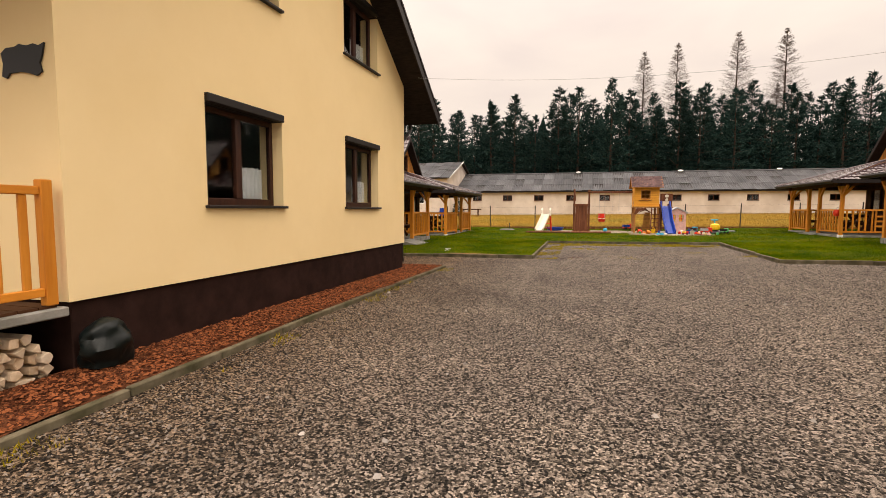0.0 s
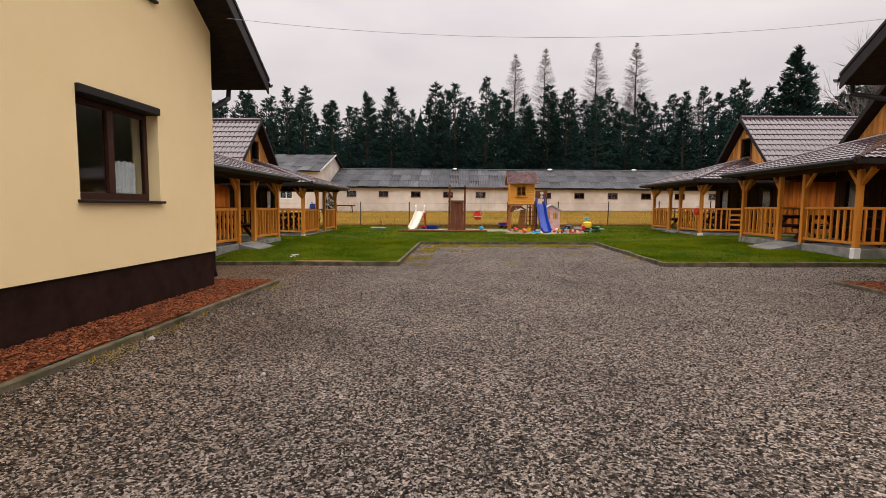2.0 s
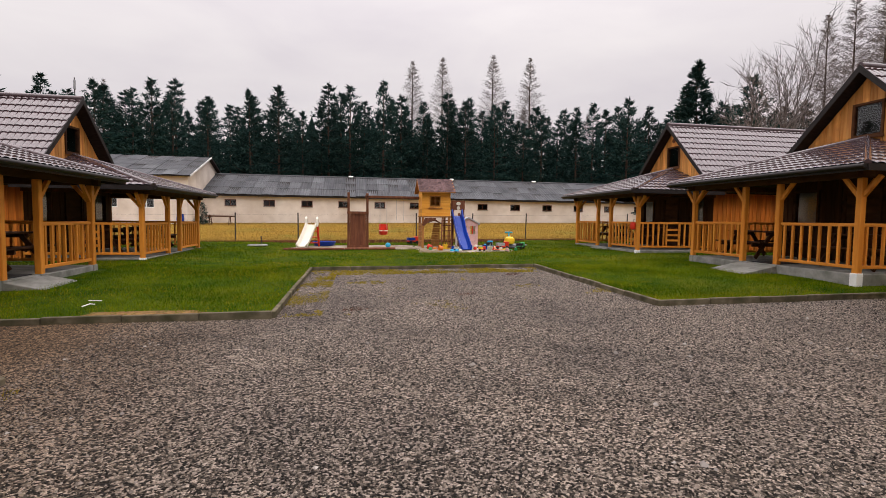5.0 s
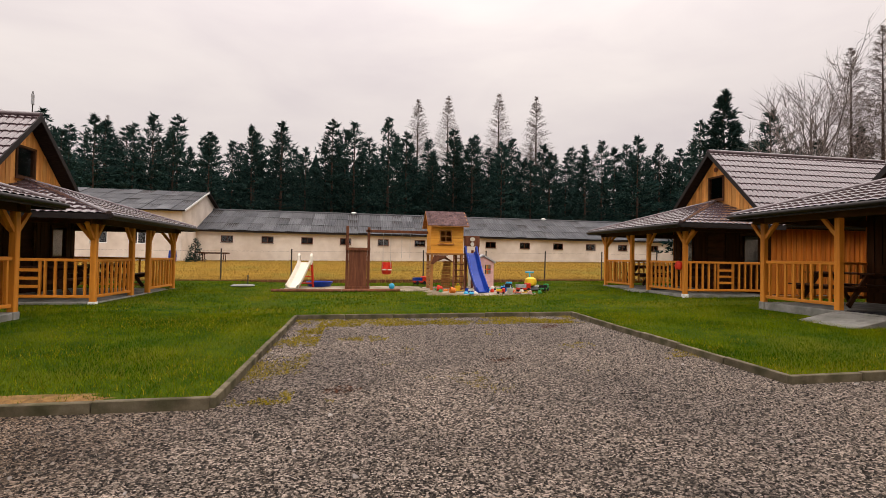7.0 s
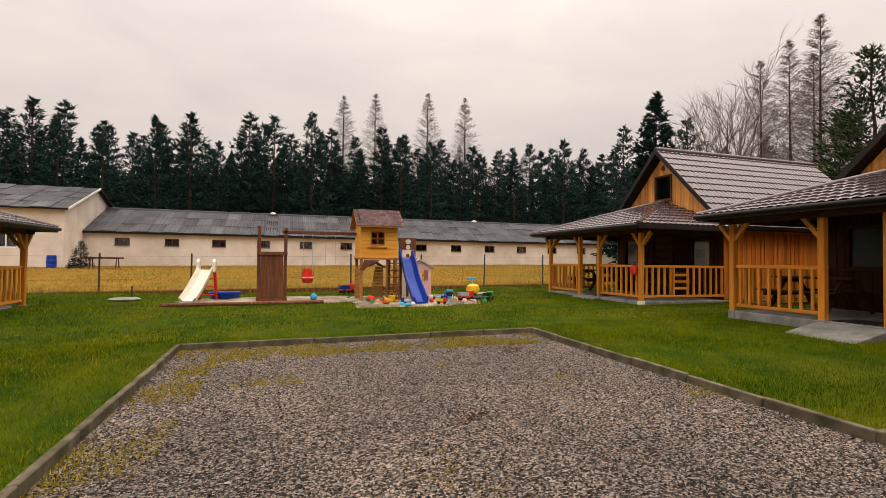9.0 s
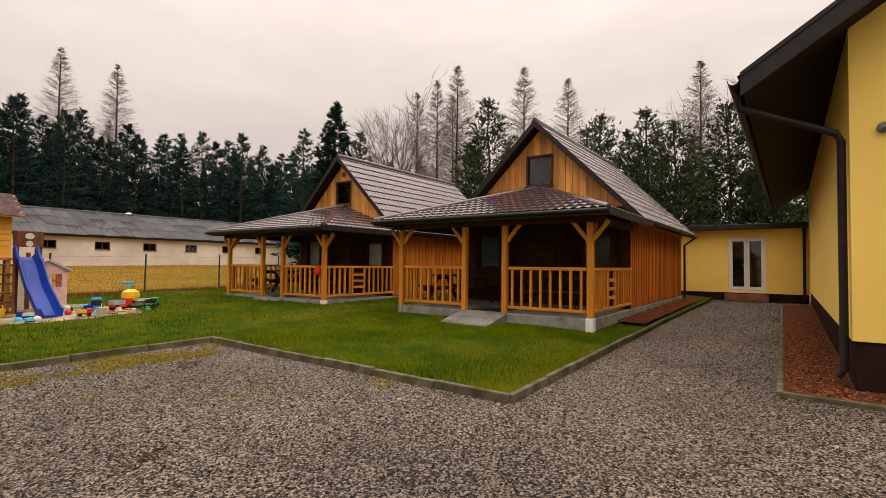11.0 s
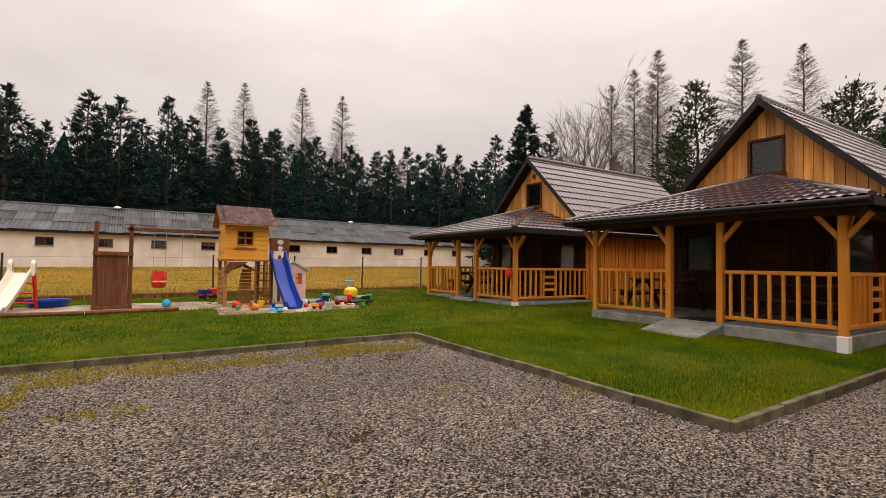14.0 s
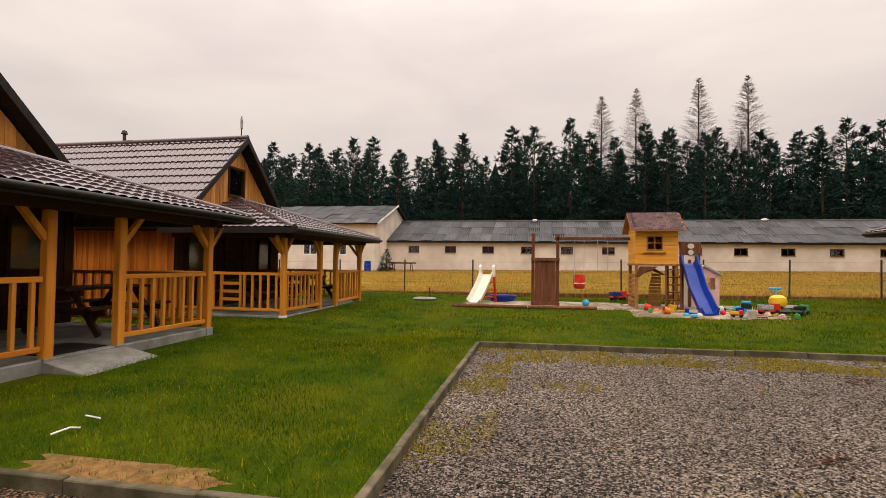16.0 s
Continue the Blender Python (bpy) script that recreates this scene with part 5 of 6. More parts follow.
thing("refuse_sack", bm, plain("dark_green_sack_film", (0.003, 0.007, 0.007), 0.35), "dark green full refuse sack beside the plinth", "sack", pose(-3.97, 3.30, yard(-3.97, 3.3) + 0.06) @ Matrix.Diagonal((0.80, 0.80, 0.95, 1)), smooth=True)

# black cut-out plaque on the end wall
bm = B()
outl = [(0, 0.02), (0.05, 0.0), (0.09, 0.04), (0.2, 0.045), (0.3, 0.03), (0.40, 0.0), (0.46, 0.03), (0.44, 0.1), (0.47, 0.16), (0.50, 0.26), (0.44, 0.24), (0.38, 0.26), (0.3, 0.25), (0.22, 0.27), (0.16, 0.25), (0.06, 0.25), (0.0, 0.21), (0.02, 0.12)]
prism(bm, outl, 3.0, 3.015, "y")
part("wall_plaque", bm, P_BLACK, left, "black cut-out metal plaque").location = (-4.72, 0.1, 2.6)

# overhead cable between the houses
bm = B()
tube(bm, [(-3.62 + 10.7 * k / 20, 10.65 + 0.35 * k / 20, 4.44 + 0.11 * k / 20 - 0.31 * (1 - ((k - 10) / 10) ** 2)) for k in range(21)], 0.0035, 5)
thing("overhead_cable", bm, P_GREY, "thin grey overhead cable sagging across the yard", "cable")

# aerial and vent on the far left-hand cabin
a = empty("aerial", "small pale panel aerial on a mast at the cabin ridge", "aerial", pose(-9.1, 24.52, 5.30))
bm = B()
tube(bm, [(0, 0, -0.05), (0, 0, 0.62)], 0.015, 8)
part("mast", bm, STEEL, a)
bm = B()
box(bm, -0.02, 0.02, -0.05, 0.05, 0.25, 0.55)
part("panel", bm, P_GREY, a, bevel=0.01)
bm = B()
lathe(bm, [(0.05, -0.05), (0.05, 0.22), (0.10, 0.24), (0.06, 0.34), (0.01, 0.36)], 12)
thing("roof_vent_cowl", bm, STEEL, "small dark vent cowl on the cabin ridge", "vent", pose(-13.2, 24.52, 5.31))

# red lantern on the porch post
l = empty("hanging_lantern", "red round lantern hung from the cabin's corner post", "lantern", pose(9.58, 23.04, 1.43))
bm = B()
lathe(bm, [(0.03, -0.14), (0.09, -0.11), (0.125, 0), (0.09, 0.11), (0.03, 0.14)], 16)
part("globe", bm, P_RED, l, smooth=True)
bm = B()
tube(bm, [(0, 0, 0.13), (0, 0, 0.22), (0, -0.12, 0.22)], 0.008, 6)
part("hook", bm, STEEL, l)


# ---- wire fence ----
fence = empty("wire_fence", "thin rusty steel posts with wires along the meadow", "fence")
bm = B()
tube(bm, [(0, 0, -0.3), (0, 0, 1.42)], 0.03, 8)
lathe(bm, [(0.034, 1.42), (0.034, 1.44), (0.01, 1.46)], 8)
me = mesh_of(bm, "fence_post", STEEL)
fx = [-17.2 + 2.84 * k for k in range(12)]
for x in fx:
    ob = new("fence_post", me)
    ob.parent, ob.matrix_basis = fence, pose(x, 31.05, yard(x, 31) + 0.08, random.uniform(-1, 1), random.uniform(-1, 1), 0)
for z in (0.15, 0.55, 0.95, 1.35):
    bm = B()
    tube(bm, [(x, 31.05 - 0.035, yard(x, 31) + 0.08 + z + random.uniform(-0.01, 0.01)) for x in fx], 0.0035, 4)
    part("wire", bm, STEEL, fence)
for a, b in zip(fx, fx[1:]):
    bm = B()
    beam(bm, (a + 0.01, 31.0, yard(a, 31) + 0.1), (b - 0.01, 31.0, yard(b, 31) + 0.1), 0.06, 0.24)
    part("base_board", bm, OLDWOOD, fence, "dark weathered base board")


# ---- playground ----
def patch(name, x0, x1, y0, y1, seed, label, material=SAND, category="sand"):
    """A sand patch with a ragged outline, lying on the lawn."""
    r = random.Random(seed)
    cx, cy, n = (x0 + x1) / 2, (y0 + y1) / 2, 48
    verts, faces = [(cx, cy, lawn_z(cx, cy) + 0.02)], []
    rise = 0.035 if y1 - y0 > 1 else 0.014
    for ring, k in enumerate((0.5, 0.85, 1.0)):
        for i in range(n):
            a = 2 * math.pi * i / n
            e = 1 + (0.16, 0.0, 0.4)[(rise < 0.03) * 2] * noise.noise((math.cos(a) * 2.5, math.sin(a) * 2.5, seed)) + r.uniform(-0.05, 0.05) if ring == 2 else 1
            c, s_ = math.cos(a), math.sin(a)
            q = max(abs(c), abs(s_)) ** 0.7
            x, y = cx + (x1 - x0) / 2 * k * e * c / q, cy + (y1 - y0) / 2 * k * e * s_ / q
            verts.append((x, y, lawn_z(x, y) + (rise, rise * 0.9, -0.004)[ring] + r.uniform(-0.3, 0.3) * rise))
    for i in range(n):
        j = (i + 1) % n
        faces.append((0, 1 + i, 1 + j))
        for q in (0, 1):
            faces.append((1 + q * n + i, 1 + (q + 1) * n + i, 1 + (q + 1) * n + j, 1 + q * n + j))
    return tagged(new(name, raw(name, verts, faces, material, True)), label, category, kind="structure")


patch("sand_patch", -2.9, 2.4, 26.5, 28.9, 1, "trodden pale play sand on the lawn")
patch("sand_patch", 2.0, 5.9, 24.7, 28.6, 2, "trodden pale play sand on the lawn")
patch("earth_patch", -4.0, -2.4, 14.33, 14.66, 7, "bare brown earth at the edge of the lawn", EARTH, "earth")
for x0, x1, y in ((-3.0, -0.7, 26.42), (-0.68, 1.3, 26.45)):
    bm = B()
    tube(bm, [(x0, y, lawn_z(x0, y) + 0.04), ((x0 + x1) / 2, y + 0.02, lawn_z(x0, y) + 0.05), (x1, y, lawn_z(x1, y) + 0.04)], 0.055, 8)
    thing("border_log", bm, OLDWOOD, "dark log edging the sand", "log", smooth=True)

GZ = lawn_z(2.5, 27) - 0.01


def channel(bm, pts, w, side, thick=0.03):
    """A slide's trough: a floor that follows points in y and z, between two raised sides."""
    prof = [(-w / 2 - 0.05, side), (-w / 2 - 0.015, side + 0.012), (-w / 2, side * 0.8), (-w / 2 + 0.06, 0.0), (w / 2 - 0.06, 0.0), (w / 2, side * 0.8), (w / 2 + 0.015, side + 0.012), (w / 2 + 0.05, side), (w / 2 + 0.03, -thick), (-w / 2 - 0.03, -thick)]
    rings = []
    for i, (x, y, z) in enumerate(pts):
        a, b = pts[max(i - 1, 0)], pts[min(i + 1, len(pts) - 1)]
        d = Vector((b[0] - a[0], b[1] - a[1], b[2] - a[2])).normalized()
        sd = d.cross(Vector((0, 0, 1))).normalized()
        up = sd.cross(d)
        rings.append([bm.verts.new(Vector((x, y, z)) + sd * u + up * v) for u, v in prof])
    for r, s in zip(rings, rings[1:]):
        for j in range(len(prof)):
            k = (j + 1) % len(prof)
            bm.faces.new((r[j], r[k], s[k], s[j]))
    bm.faces.new(rings[0][::-1])
    bm.faces.new(rings[-1])


# white toddler slide with a red ladder
sl = empty("toddler_slide", "small cream plastic slide with red ladder frame", "slide", pose(-2.2, 27.0, lawn_z(-2.2, 27)))
bm = B()
pts = []
for k in range(13):
    f = k / 12
    pts.append((0.12 - 0.26 * f, 0.72 - 1.25 * f, 0.98 - 0.9 * (f ** 0.9) + 0.06 * f ** 6))
channel(bm, pts, 0.36, 0.10)
part("chute", bm, P_WHITE, sl, smooth=True)
for g in (-1, 1):
    bm = B()
    tube(bm, [(0.12 + g * 0.22, 0.70, 0.9), (0.12 + g * 0.22, 0.78, 1.2), (0.12 + g * 0.22, 0.9, 1.26), (0.12 + g * 0.22, 1.02, 1.15), (0.12 + g * 0.22, 1.05, 0.9)], 0.05, 8)
    part("handrail", bm, P_WHITE, sl, smooth=True)
    bm = B()
    tube(bm, [(0.12 + g * 0.22, 1.0, 0.95), (0.14 + g * 0.25, 1.22, 0.0)], 0.045, 8)
    part("ladder_leg", bm, P_RED, sl, smooth=True)
for z in (0.2, 0.45, 0.7, 0.92):
    bm = B()
    y = 1.0 + 0.22 * (0.95 - z) / 0.95
    box(bm, -0.1, 0.34, y - 0.07, y + 0.05, z - 0.02, z + 0.02)
    part("step", bm, P_RED, sl, bevel=0.008)

# blue shell pool
bm = B()
lathe(bm, [(0.34, 0.0), (0.42, 0.03), (0.47, 0.19), (0.5, 0.2), (0.49, 0.17), (0.42, 0.06), (0.05, 0.05)], 28)
thing("paddling_shell", bm, P_BLUE, "blue plastic shell sandbox on the sand", "sandbox", pose(-1.62, 28.6, lawn_z(-1.6, 28.6) + 0.02), smooth=True)

# swing frame with a climbing board, and the tower
tw = empty("play_tower", "wooden play tower with a little house, swing beam and climbing board", "play tower", pose(0, 0, GZ))
for x, h in ((-0.56, 2.28), (0.2, 2.25)):
    bm = B()
    box(bm, x - 0.05, x + 0.05, 27.25, 27.35, 0, h)
    part("swing_post", bm, OLDWOOD, tw, bevel=0.01)
    bm = B()
    beam(bm, (x, 27.35, 1.7), (x, 28.1, 0.0), 0.07, 0.07)
    part("swing_strut", bm, OLDWOOD, tw)
for k in range(5):
    bm = B()
    box(bm, -0.49 + k * 0.126, -0.367 + k * 0.126, 27.22 + 0.004 * (k % 2), 27.245, 0.12, 1.42)
    part("climbing_plank", bm, OLDWOOD, tw)
bm = B()
box(bm, -0.5, 0.14, 27.247, 27.262, 0.1, 1.44)
part("climbing_backing", bm, OLDWOOD, tw)
for z in (1.45, 0.06):
    bm = B()
    box(bm, -0.62, 0.26, 27.18, 27.25, z - 0.05, z + 0.05)
    part("climbing_rail", bm, OLDWOOD, tw)
bm = B()
box(bm, 0.1, 2.35, 27.25, 27.36, 2.06, 2.16)
part("swing_beam", bm, OLDWOOD, tw, bevel=0.01)
sw = empty("bucket_swing", "red baby swing seat with a white bar", "")
sw.parent = tw
bm = B()
lathe(bm, [(0.13, 0.0), (0.17, 0.04), (0.185, 0.2), (0.165, 0.2), (0.14, 0.06), (0.05, 0.05)], 18, (0.86, 27.3, 0.55))
for v in bm.verts:
    if v.co.y > 27.36 and v.co.z > 0.7:
        v.co.z += 0.24
part("seat", bm, P_RED, sw, smooth=True)
bm = B()
box(bm, 0.69, 1.03, 27.12, 27.15, 0.70, 0.74)
part("bar", bm, P_WHITE, sw, bevel=0.01)
for x in (0.72, 1.0, 1.4, 1.7):
    bm = B()
    tube(bm, [(x, 27.3, 0.78 if x < 1.2 else 1.15), (x, 27.3, 2.07)], 0.008, 5)
    part("rope", bm, P_GREY, sw)
# tower legs, deck and house
TX0, TX1, TY0, TY1, DZ, WZ = 2.38, 3.55, 26.6, 27.75, 1.36, 2.42
for x in (TX0 + 0.045, TX1 - 0.045):
    for y in (TY0 + 0.045, TY1 - 0.045):
        bm = B()
        box(bm, x - 0.045, x + 0.045, y - 0.045, y + 0.045, -0.05, DZ - 0.06)
        part("tower_leg", bm, TOWER_V, tw, bevel=0.008)
bm = B()
box(bm, TX0 - 0.03, TX1 + 0.03, TY0 - 0.03, TY1 + 0.03, DZ - 0.06, DZ)
part("deck", bm, TOWER_V, tw, bevel=0.006)
wx0, wx1, wz0, wz1 = 2.72, 3.10, 1.78, 2.14
n = 8
for i in range(n):
    z0, z1 = DZ + (WZ - DZ) * i / n, DZ + (WZ - DZ) * (i + 1) / n - 0.006
    spans = [(TX0, TX1)]
    if z1 > wz0 + 0.02 and z0 < wz1 - 0.02:
        spans = [(TX0, wx0), (wx1, TX1)]
    for a, b in spans:
        bm = B()
        box(bm, a, b, TY0, TY0 + 0.02, z0, z1)
        part("plank", bm, TOWER, tw)
    for x in (TX0, TX1 - 0.02):
        bm = B()
        box(bm, x, x + 0.02, TY0 + 0.02, TY1, z0, z1)
        part("plank", bm, TOWER, tw)
bm = B()
box(bm, TX0, TX1, TY1, TY1 + 0.02, DZ, WZ)
part("back_boarding", bm, TOWER, tw)
bm = B()
for a, b, c, d in ((wx0 - 0.03, wx0, wz0 - 0.03, wz1 + 0.03), (wx1, wx1 + 0.03, wz0 - 0.03, wz1 + 0.03), (wx0, wx1, wz1, wz1 + 0.03), (wx0, wx1, wz0 - 0.03, wz0), ((wx0 + wx1) / 2 - 0.012, (wx0 + wx1) / 2 + 0.012, wz0, wz1), (wx0, wx1, (wz0 + wz1) / 2 - 0.012, (wz0 + wz1) / 2 + 0.012)):
    box(bm, a, b, TY0 - 0.02, TY0 + 0.015, c, d)
part("window_cross", bm, TOWER_V, tw)
bm = B()
prism(bm, [(wx0 - 0.12, 1.66), (wx1 + 0.12, 1.66), (wx1 + 0.1, 1.71), (wx1, 1.69), (wx0, 1.71), (wx0 - 0.1, 1.69)], TY0 - 0.05, TY0, "y")
part("window_shelf", bm, TOWER_V, tw)
yr, zr = (TY0 + TY1) / 2, 2.88
for x in (TX0, TX1 - 0.02):
    bm = B()
    prism(bm, [(TY0, WZ), (TY1, WZ), (yr, zr - 0.03)], x, x + 0.02, "x")
    part("gable", bm, TOWER, tw)
for sg in (-1, 1):
    ye, ze = yr + sg * 0.80, WZ - 0.1
    bm = B()
    prism(bm, [(ye, ze), (yr, zr), (yr, zr - 0.03), (ye, ze - 0.03)], TX0 - 0.16, TX1 + 0.16, "x")
    rb = part("roof_board", bm, TOWER_V, tw)
    if sg < 0:
        d = Vector((0, yr - ye, zr - ze))
        nr = Vector((0, -(zr - ze), yr - ye)).normalized()
        ang = math.degrees(math.atan2(zr - ze, yr - ye))
        bm = B()
        box(bm, 0, 0.145, 0, 0.135, 0.004, 0.014)
        ms = mesh_of(bm, "shingle", SHINGLE)
        for r in range(8):
            for c in range(10):
                x = TX0 - 0.15 + c * 0.15 - (0.07 if r % 2 and c else 0)
                p = Vector((0, ye, ze)) + d * (r / 8) + nr * 0.002
                ob = new("shingle", ms)
                ob.parent = rb
                ob.matrix_basis = pose(x, p.y, p.z, ang + 1.5, 0, 0)
    else:
        bm = B()
        prism(bm, [(ye, ze + 0.012), (yr, zr + 0.012), (yr, zr + 0.004), (ye, ze + 0.004)], TX0 - 0.15, TX1 + 0.15, "x")
        part("shingle_sheet", bm, SHINGLE, rb)
# lower storey: arched front board, slatted hut, rung ladder
bm = B()
arch = [(TX0 + 0.09, 0.0), (TX0 + 0.09, 1.28), (TX1 - 0.6, 1.28)] + [(TX0 + 0.30 + 0.24 * math.cos(t), 0.92 + 0.24 * math.sin(t)) for t in np.linspace(0, math.pi, 10)] + [(TX0 + 0.06 + 0.0, 0.6)]
prism(bm, [(TX0 + 0.0, 0.98), (TX0 + 0.12, 1.28), (TX0 + 0.62, 1.28), (TX0 + 0.5, 1.2), (TX0 + 0.28, 1.13), (TX0 + 0.1, 0.95)], TY0 - 0.02, TY0 - 0.002, "y")
part("arched_brace", bm, OLDWOOD, tw)
for k in range(7):
    bm = B()
    box(bm, TX0 + 0.0, TX0 + 0.02, TY0 + 0.1, TY1 - 0.1, 0.1 + k * 0.14, 0.2 + k * 0.14)
    part("slat", bm, TOWER_V, tw)
for k in range(10):
    w = 0.36 - 0.1 * (k / 9) ** 2
    bm = B()
    box(bm, TX0 + 0.84 - w, TX0 + 0.84, 27.25, 27.27, 0.08 + k * 0.1, 0.165 + k * 0.1)
    part("hut_slat", bm, TOWER_V, tw)
bm = B()
prism(bm, [(TX0 + 0.3, 1.05), (TX0 + 0.6, 1.25), (TX0 + 0.95, 1.02), (TX0 + 0.6, 1.17)], 27.1, 27.5, "y")
part("hut_roof", bm, OLDWOOD, tw)
for x in (TX1 - 0.32, TX1 + 0.08):
    bm = B()
    beam(bm, (x - 0.1, 26.25, 0.0), (x, 26.68, DZ), 0.05, 0.07)
    part("ladder_rail", bm, OLDWOOD, tw)
for k in range(6):
    f = (k + 0.6) / 6.4
    bm = B()
    tube(bm, [(TX1 - 0.42 + 0.1 * f, 26.25 + 0.43 * f, DZ * f), (TX1 - 0.02 + 0.1 * f, 26.25 + 0.43 * f, DZ * f)], 0.02, 6)
    part("ladder_rung", bm, OLDWOOD, tw)
# slide platform beside the tower
for x, y in ((3.68, 26.75), (4.12, 26.75), (3.68, 27.6), (4.12, 27.6)):
    bm = B()
    box(bm, x - 0.04, x + 0.04, y - 0.04, y + 0.04, -0.05, 2.0 if y < 27 else 1.5)
    part("platform_post", bm, OLDWOOD, tw)
bm = B()
box(bm, 3.56, 4.2, 26.7, 27.66, 1.3, 1.36)
part("platform", bm, TOWER_V, tw)
bm = B()
box(bm, 3.6, 4.17, 26.68, 26.705, 1.62, 2.0)
part("platform_board", bm, OLDWOOD, tw)
for z, w in ((1.88, 0.09), (1.70, 0.07)):
    bm = B()
    prism(bm, [(3.9 + w * math.cos(t), z + 0.075 * math.sin(t)) for t in np.linspace(0, 2 * math.pi, 13)[:-1]], 26.662, 26.678, "y")
    part("play_disc", bm, P_WHITE, tw, "pale round play disc on the dark board")

bs = empty("blue_slide", "blue wavy plastic slide on the play tower", "slide", pose(0, 0, GZ))
bm = B()
pts = []
for k in range(25):
    f = k / 24
    pts.append((3.84 + 0.07 * f, 26.72 - 1.5 * f, 1.38 - 1.28 * f + 0.07 * math.sin(f * 2 * math.pi * 1.5) * (1 - f) - 0.10 * math.sin(math.pi * f) * f))
pts.append((3.92, 25.1, 0.10))
channel(bm, pts, 0.36, 0.15)
part("chute", bm, P_BLUE, bs, smooth=True)
for x in (3.64, 4.05):
    bm = B()
    tube(bm, [(x, 26.72, 1.36), (x, 26.74, 1.58), (x, 26.66, 1.62), (x, 26.42, 1.32)], 0.035, 8)
    part("grip", bm, P_BLUE, bs, smooth=True)

# small plastic playhouse behind the slide
ph = empty("plastic_playhouse", "small pale plastic playhouse with a pale grey roof", "playhouse", pose(4.6, 28.2, lawn_z(4.6, 28.2)))
bm = B()
wall_pieces(bm, "y", -0.4, -0.36, (-0.42, 0, 0.42), 0, lambda q: 1.22 - 0.5 * abs(q), [(-0.3, -0.08, 0.55, 0.9), (0.08, 0.3, 0.55, 0.9)])
part("front_wall", bm, P_PINK, ph)
bm = B()
box(bm, -0.42, -0.38, -0.36, 0.4, 0, 1.0)
part("side_wall", bm, P_WHITE, ph)
bm = B()
box(bm, 0.38, 0.42, -0.36, 0.4, 0, 1.0)
part("side_wall", bm, P_WHITE, ph)
for sg in (-1, 1):
    bm = B()
    prism(bm, [(sg * 0.5, 0.96), (0, 1.24), (0, 1.3), (sg * 0.5, 1.02)], -0.46, 0.46, "y")
    part("roof", bm, P_GREY, ph)
for x in (-0.19, 0.19):
    bm = B()
    prism(bm, [(x - 0.11, 0.71), (x - 0.013, 0.71), (x - 0.013, 0.55), (x + 0.013, 0.55), (x + 0.013, 0.71), (x + 0.11, 0.71),
               (x + 0.11, 0.74), (x + 0.013, 0.74), (x + 0.013, 0.9), (x - 0.013, 0.9), (x - 0.013, 0.74), (x - 0.11, 0.74)], -0.405, -0.38, "y")
    part("window_cross", bm, P_RED, ph)


# yellow bouncer with a blue-green handle
bo = empty("ride_on_bouncer", "yellow round ride-on toy with a blue handle and black base", "ride-on toy", pose(6.1, 26.6, lawn_z(6.1, 26.6)))
bm = B()
lathe(bm, [(0.08, 0.16), (0.19, 0.19), (0.225, 0.3), (0.2, 0.42), (0.1, 0.48), (0.03, 0.49)], 20)
part("body", bm, P_YELLOW, bo, smooth=True)
bm = B()
lathe(bm, [(0.3, 0.0), (0.33, 0.05), (0.25, 0.12), (0.1, 0.17)], 20)
part("base", bm, P_BLACK, bo, smooth=True)
bm = B()
tube(bm, [(0, 0.1, 0.45), (0, 0.14, 0.68)], 0.03, 8)
tube(bm, [(-0.16, 0.14, 0.66), (0.16, 0.14, 0.66)], 0.03, 8)
part("handle", bm, P_CYAN, bo, smooth=True)


# scattered toys, each of a shape of its own
def toy_ball(c, r, m):
    bm = B()
    bmesh.ops.create_uvsphere(bm, u_segments=16, v_segments=10, radius=r)
    return thing("toy_ball", bm, c, m[1], "ball", pose(m[0][0], m[0][1], lawn_z(*m[0]) + r + 0.02), smooth=True)


def toy_bucket(c, x, y, tilt, label):
    bm = B()
    lathe(bm, [(0.075, 0), (0.105, 0.18), (0.115, 0.18), (0.11, 0.165), (0.08, 0.02)], 16)
    tube(bm, [(-0.105, 0, 0.17), (-0.07, 0, 0.27), (0.07, 0, 0.27), (0.105, 0, 0.17)], 0.006, 5)
    return thing("toy_bucket", bm, c, label, "bucket", pose(x, y, lawn_z(x, y) + 0.04 + 0.06 * (tilt > 30), tilt, 0, x * 90), smooth=True)


def toy_truck(c1, c2, x, y, yaw, label, s=1.0):
    t = empty("toy_truck", label, "toy truck", pose(x, y, lawn_z(x, y) + 0.03, 0, 0, yaw))
    bm = B()
    box(bm, -0.2 * s, 0.2 * s, -0.09 * s, 0.09 * s, 0.06 * s, 0.11 * s)
    box(bm, 0.07 * s, 0.2 * s, -0.085 * s, 0.085 * s, 0.11 * s, 0.25 * s)
    part("cab", bm, c1, t, bevel=0.012 * s)
    bm = B()
    for a, b, c, d in ((-0.2, 0.05, -0.09, -0.075), (-0.2, 0.05, 0.075, 0.09), (-0.2, -0.185, -0.075, 0.075), (0.035, 0.05, -0.075, 0.075), (-0.185, 0.035, -0.075, 0.075)):
        flat = (a, b) == (-0.185, 0.035)
        box(bm, a * s, b * s, c * s, d * s, 0.12 * s, (0.135 if flat else 0.21) * s)
    part("tipper", bm, c2, t)
    for a in (-0.12, 0.12):
        for b in (-0.095, 0.095):
            bm = B()
            tube(bm, [(a * s, (b - 0.02) * s, 0.055 * s), (a * s, (b + 0.02) * s, 0.055 * s)], 0.055 * s, 12)
            part("wheel", bm, P_BLACK, t)
    return t


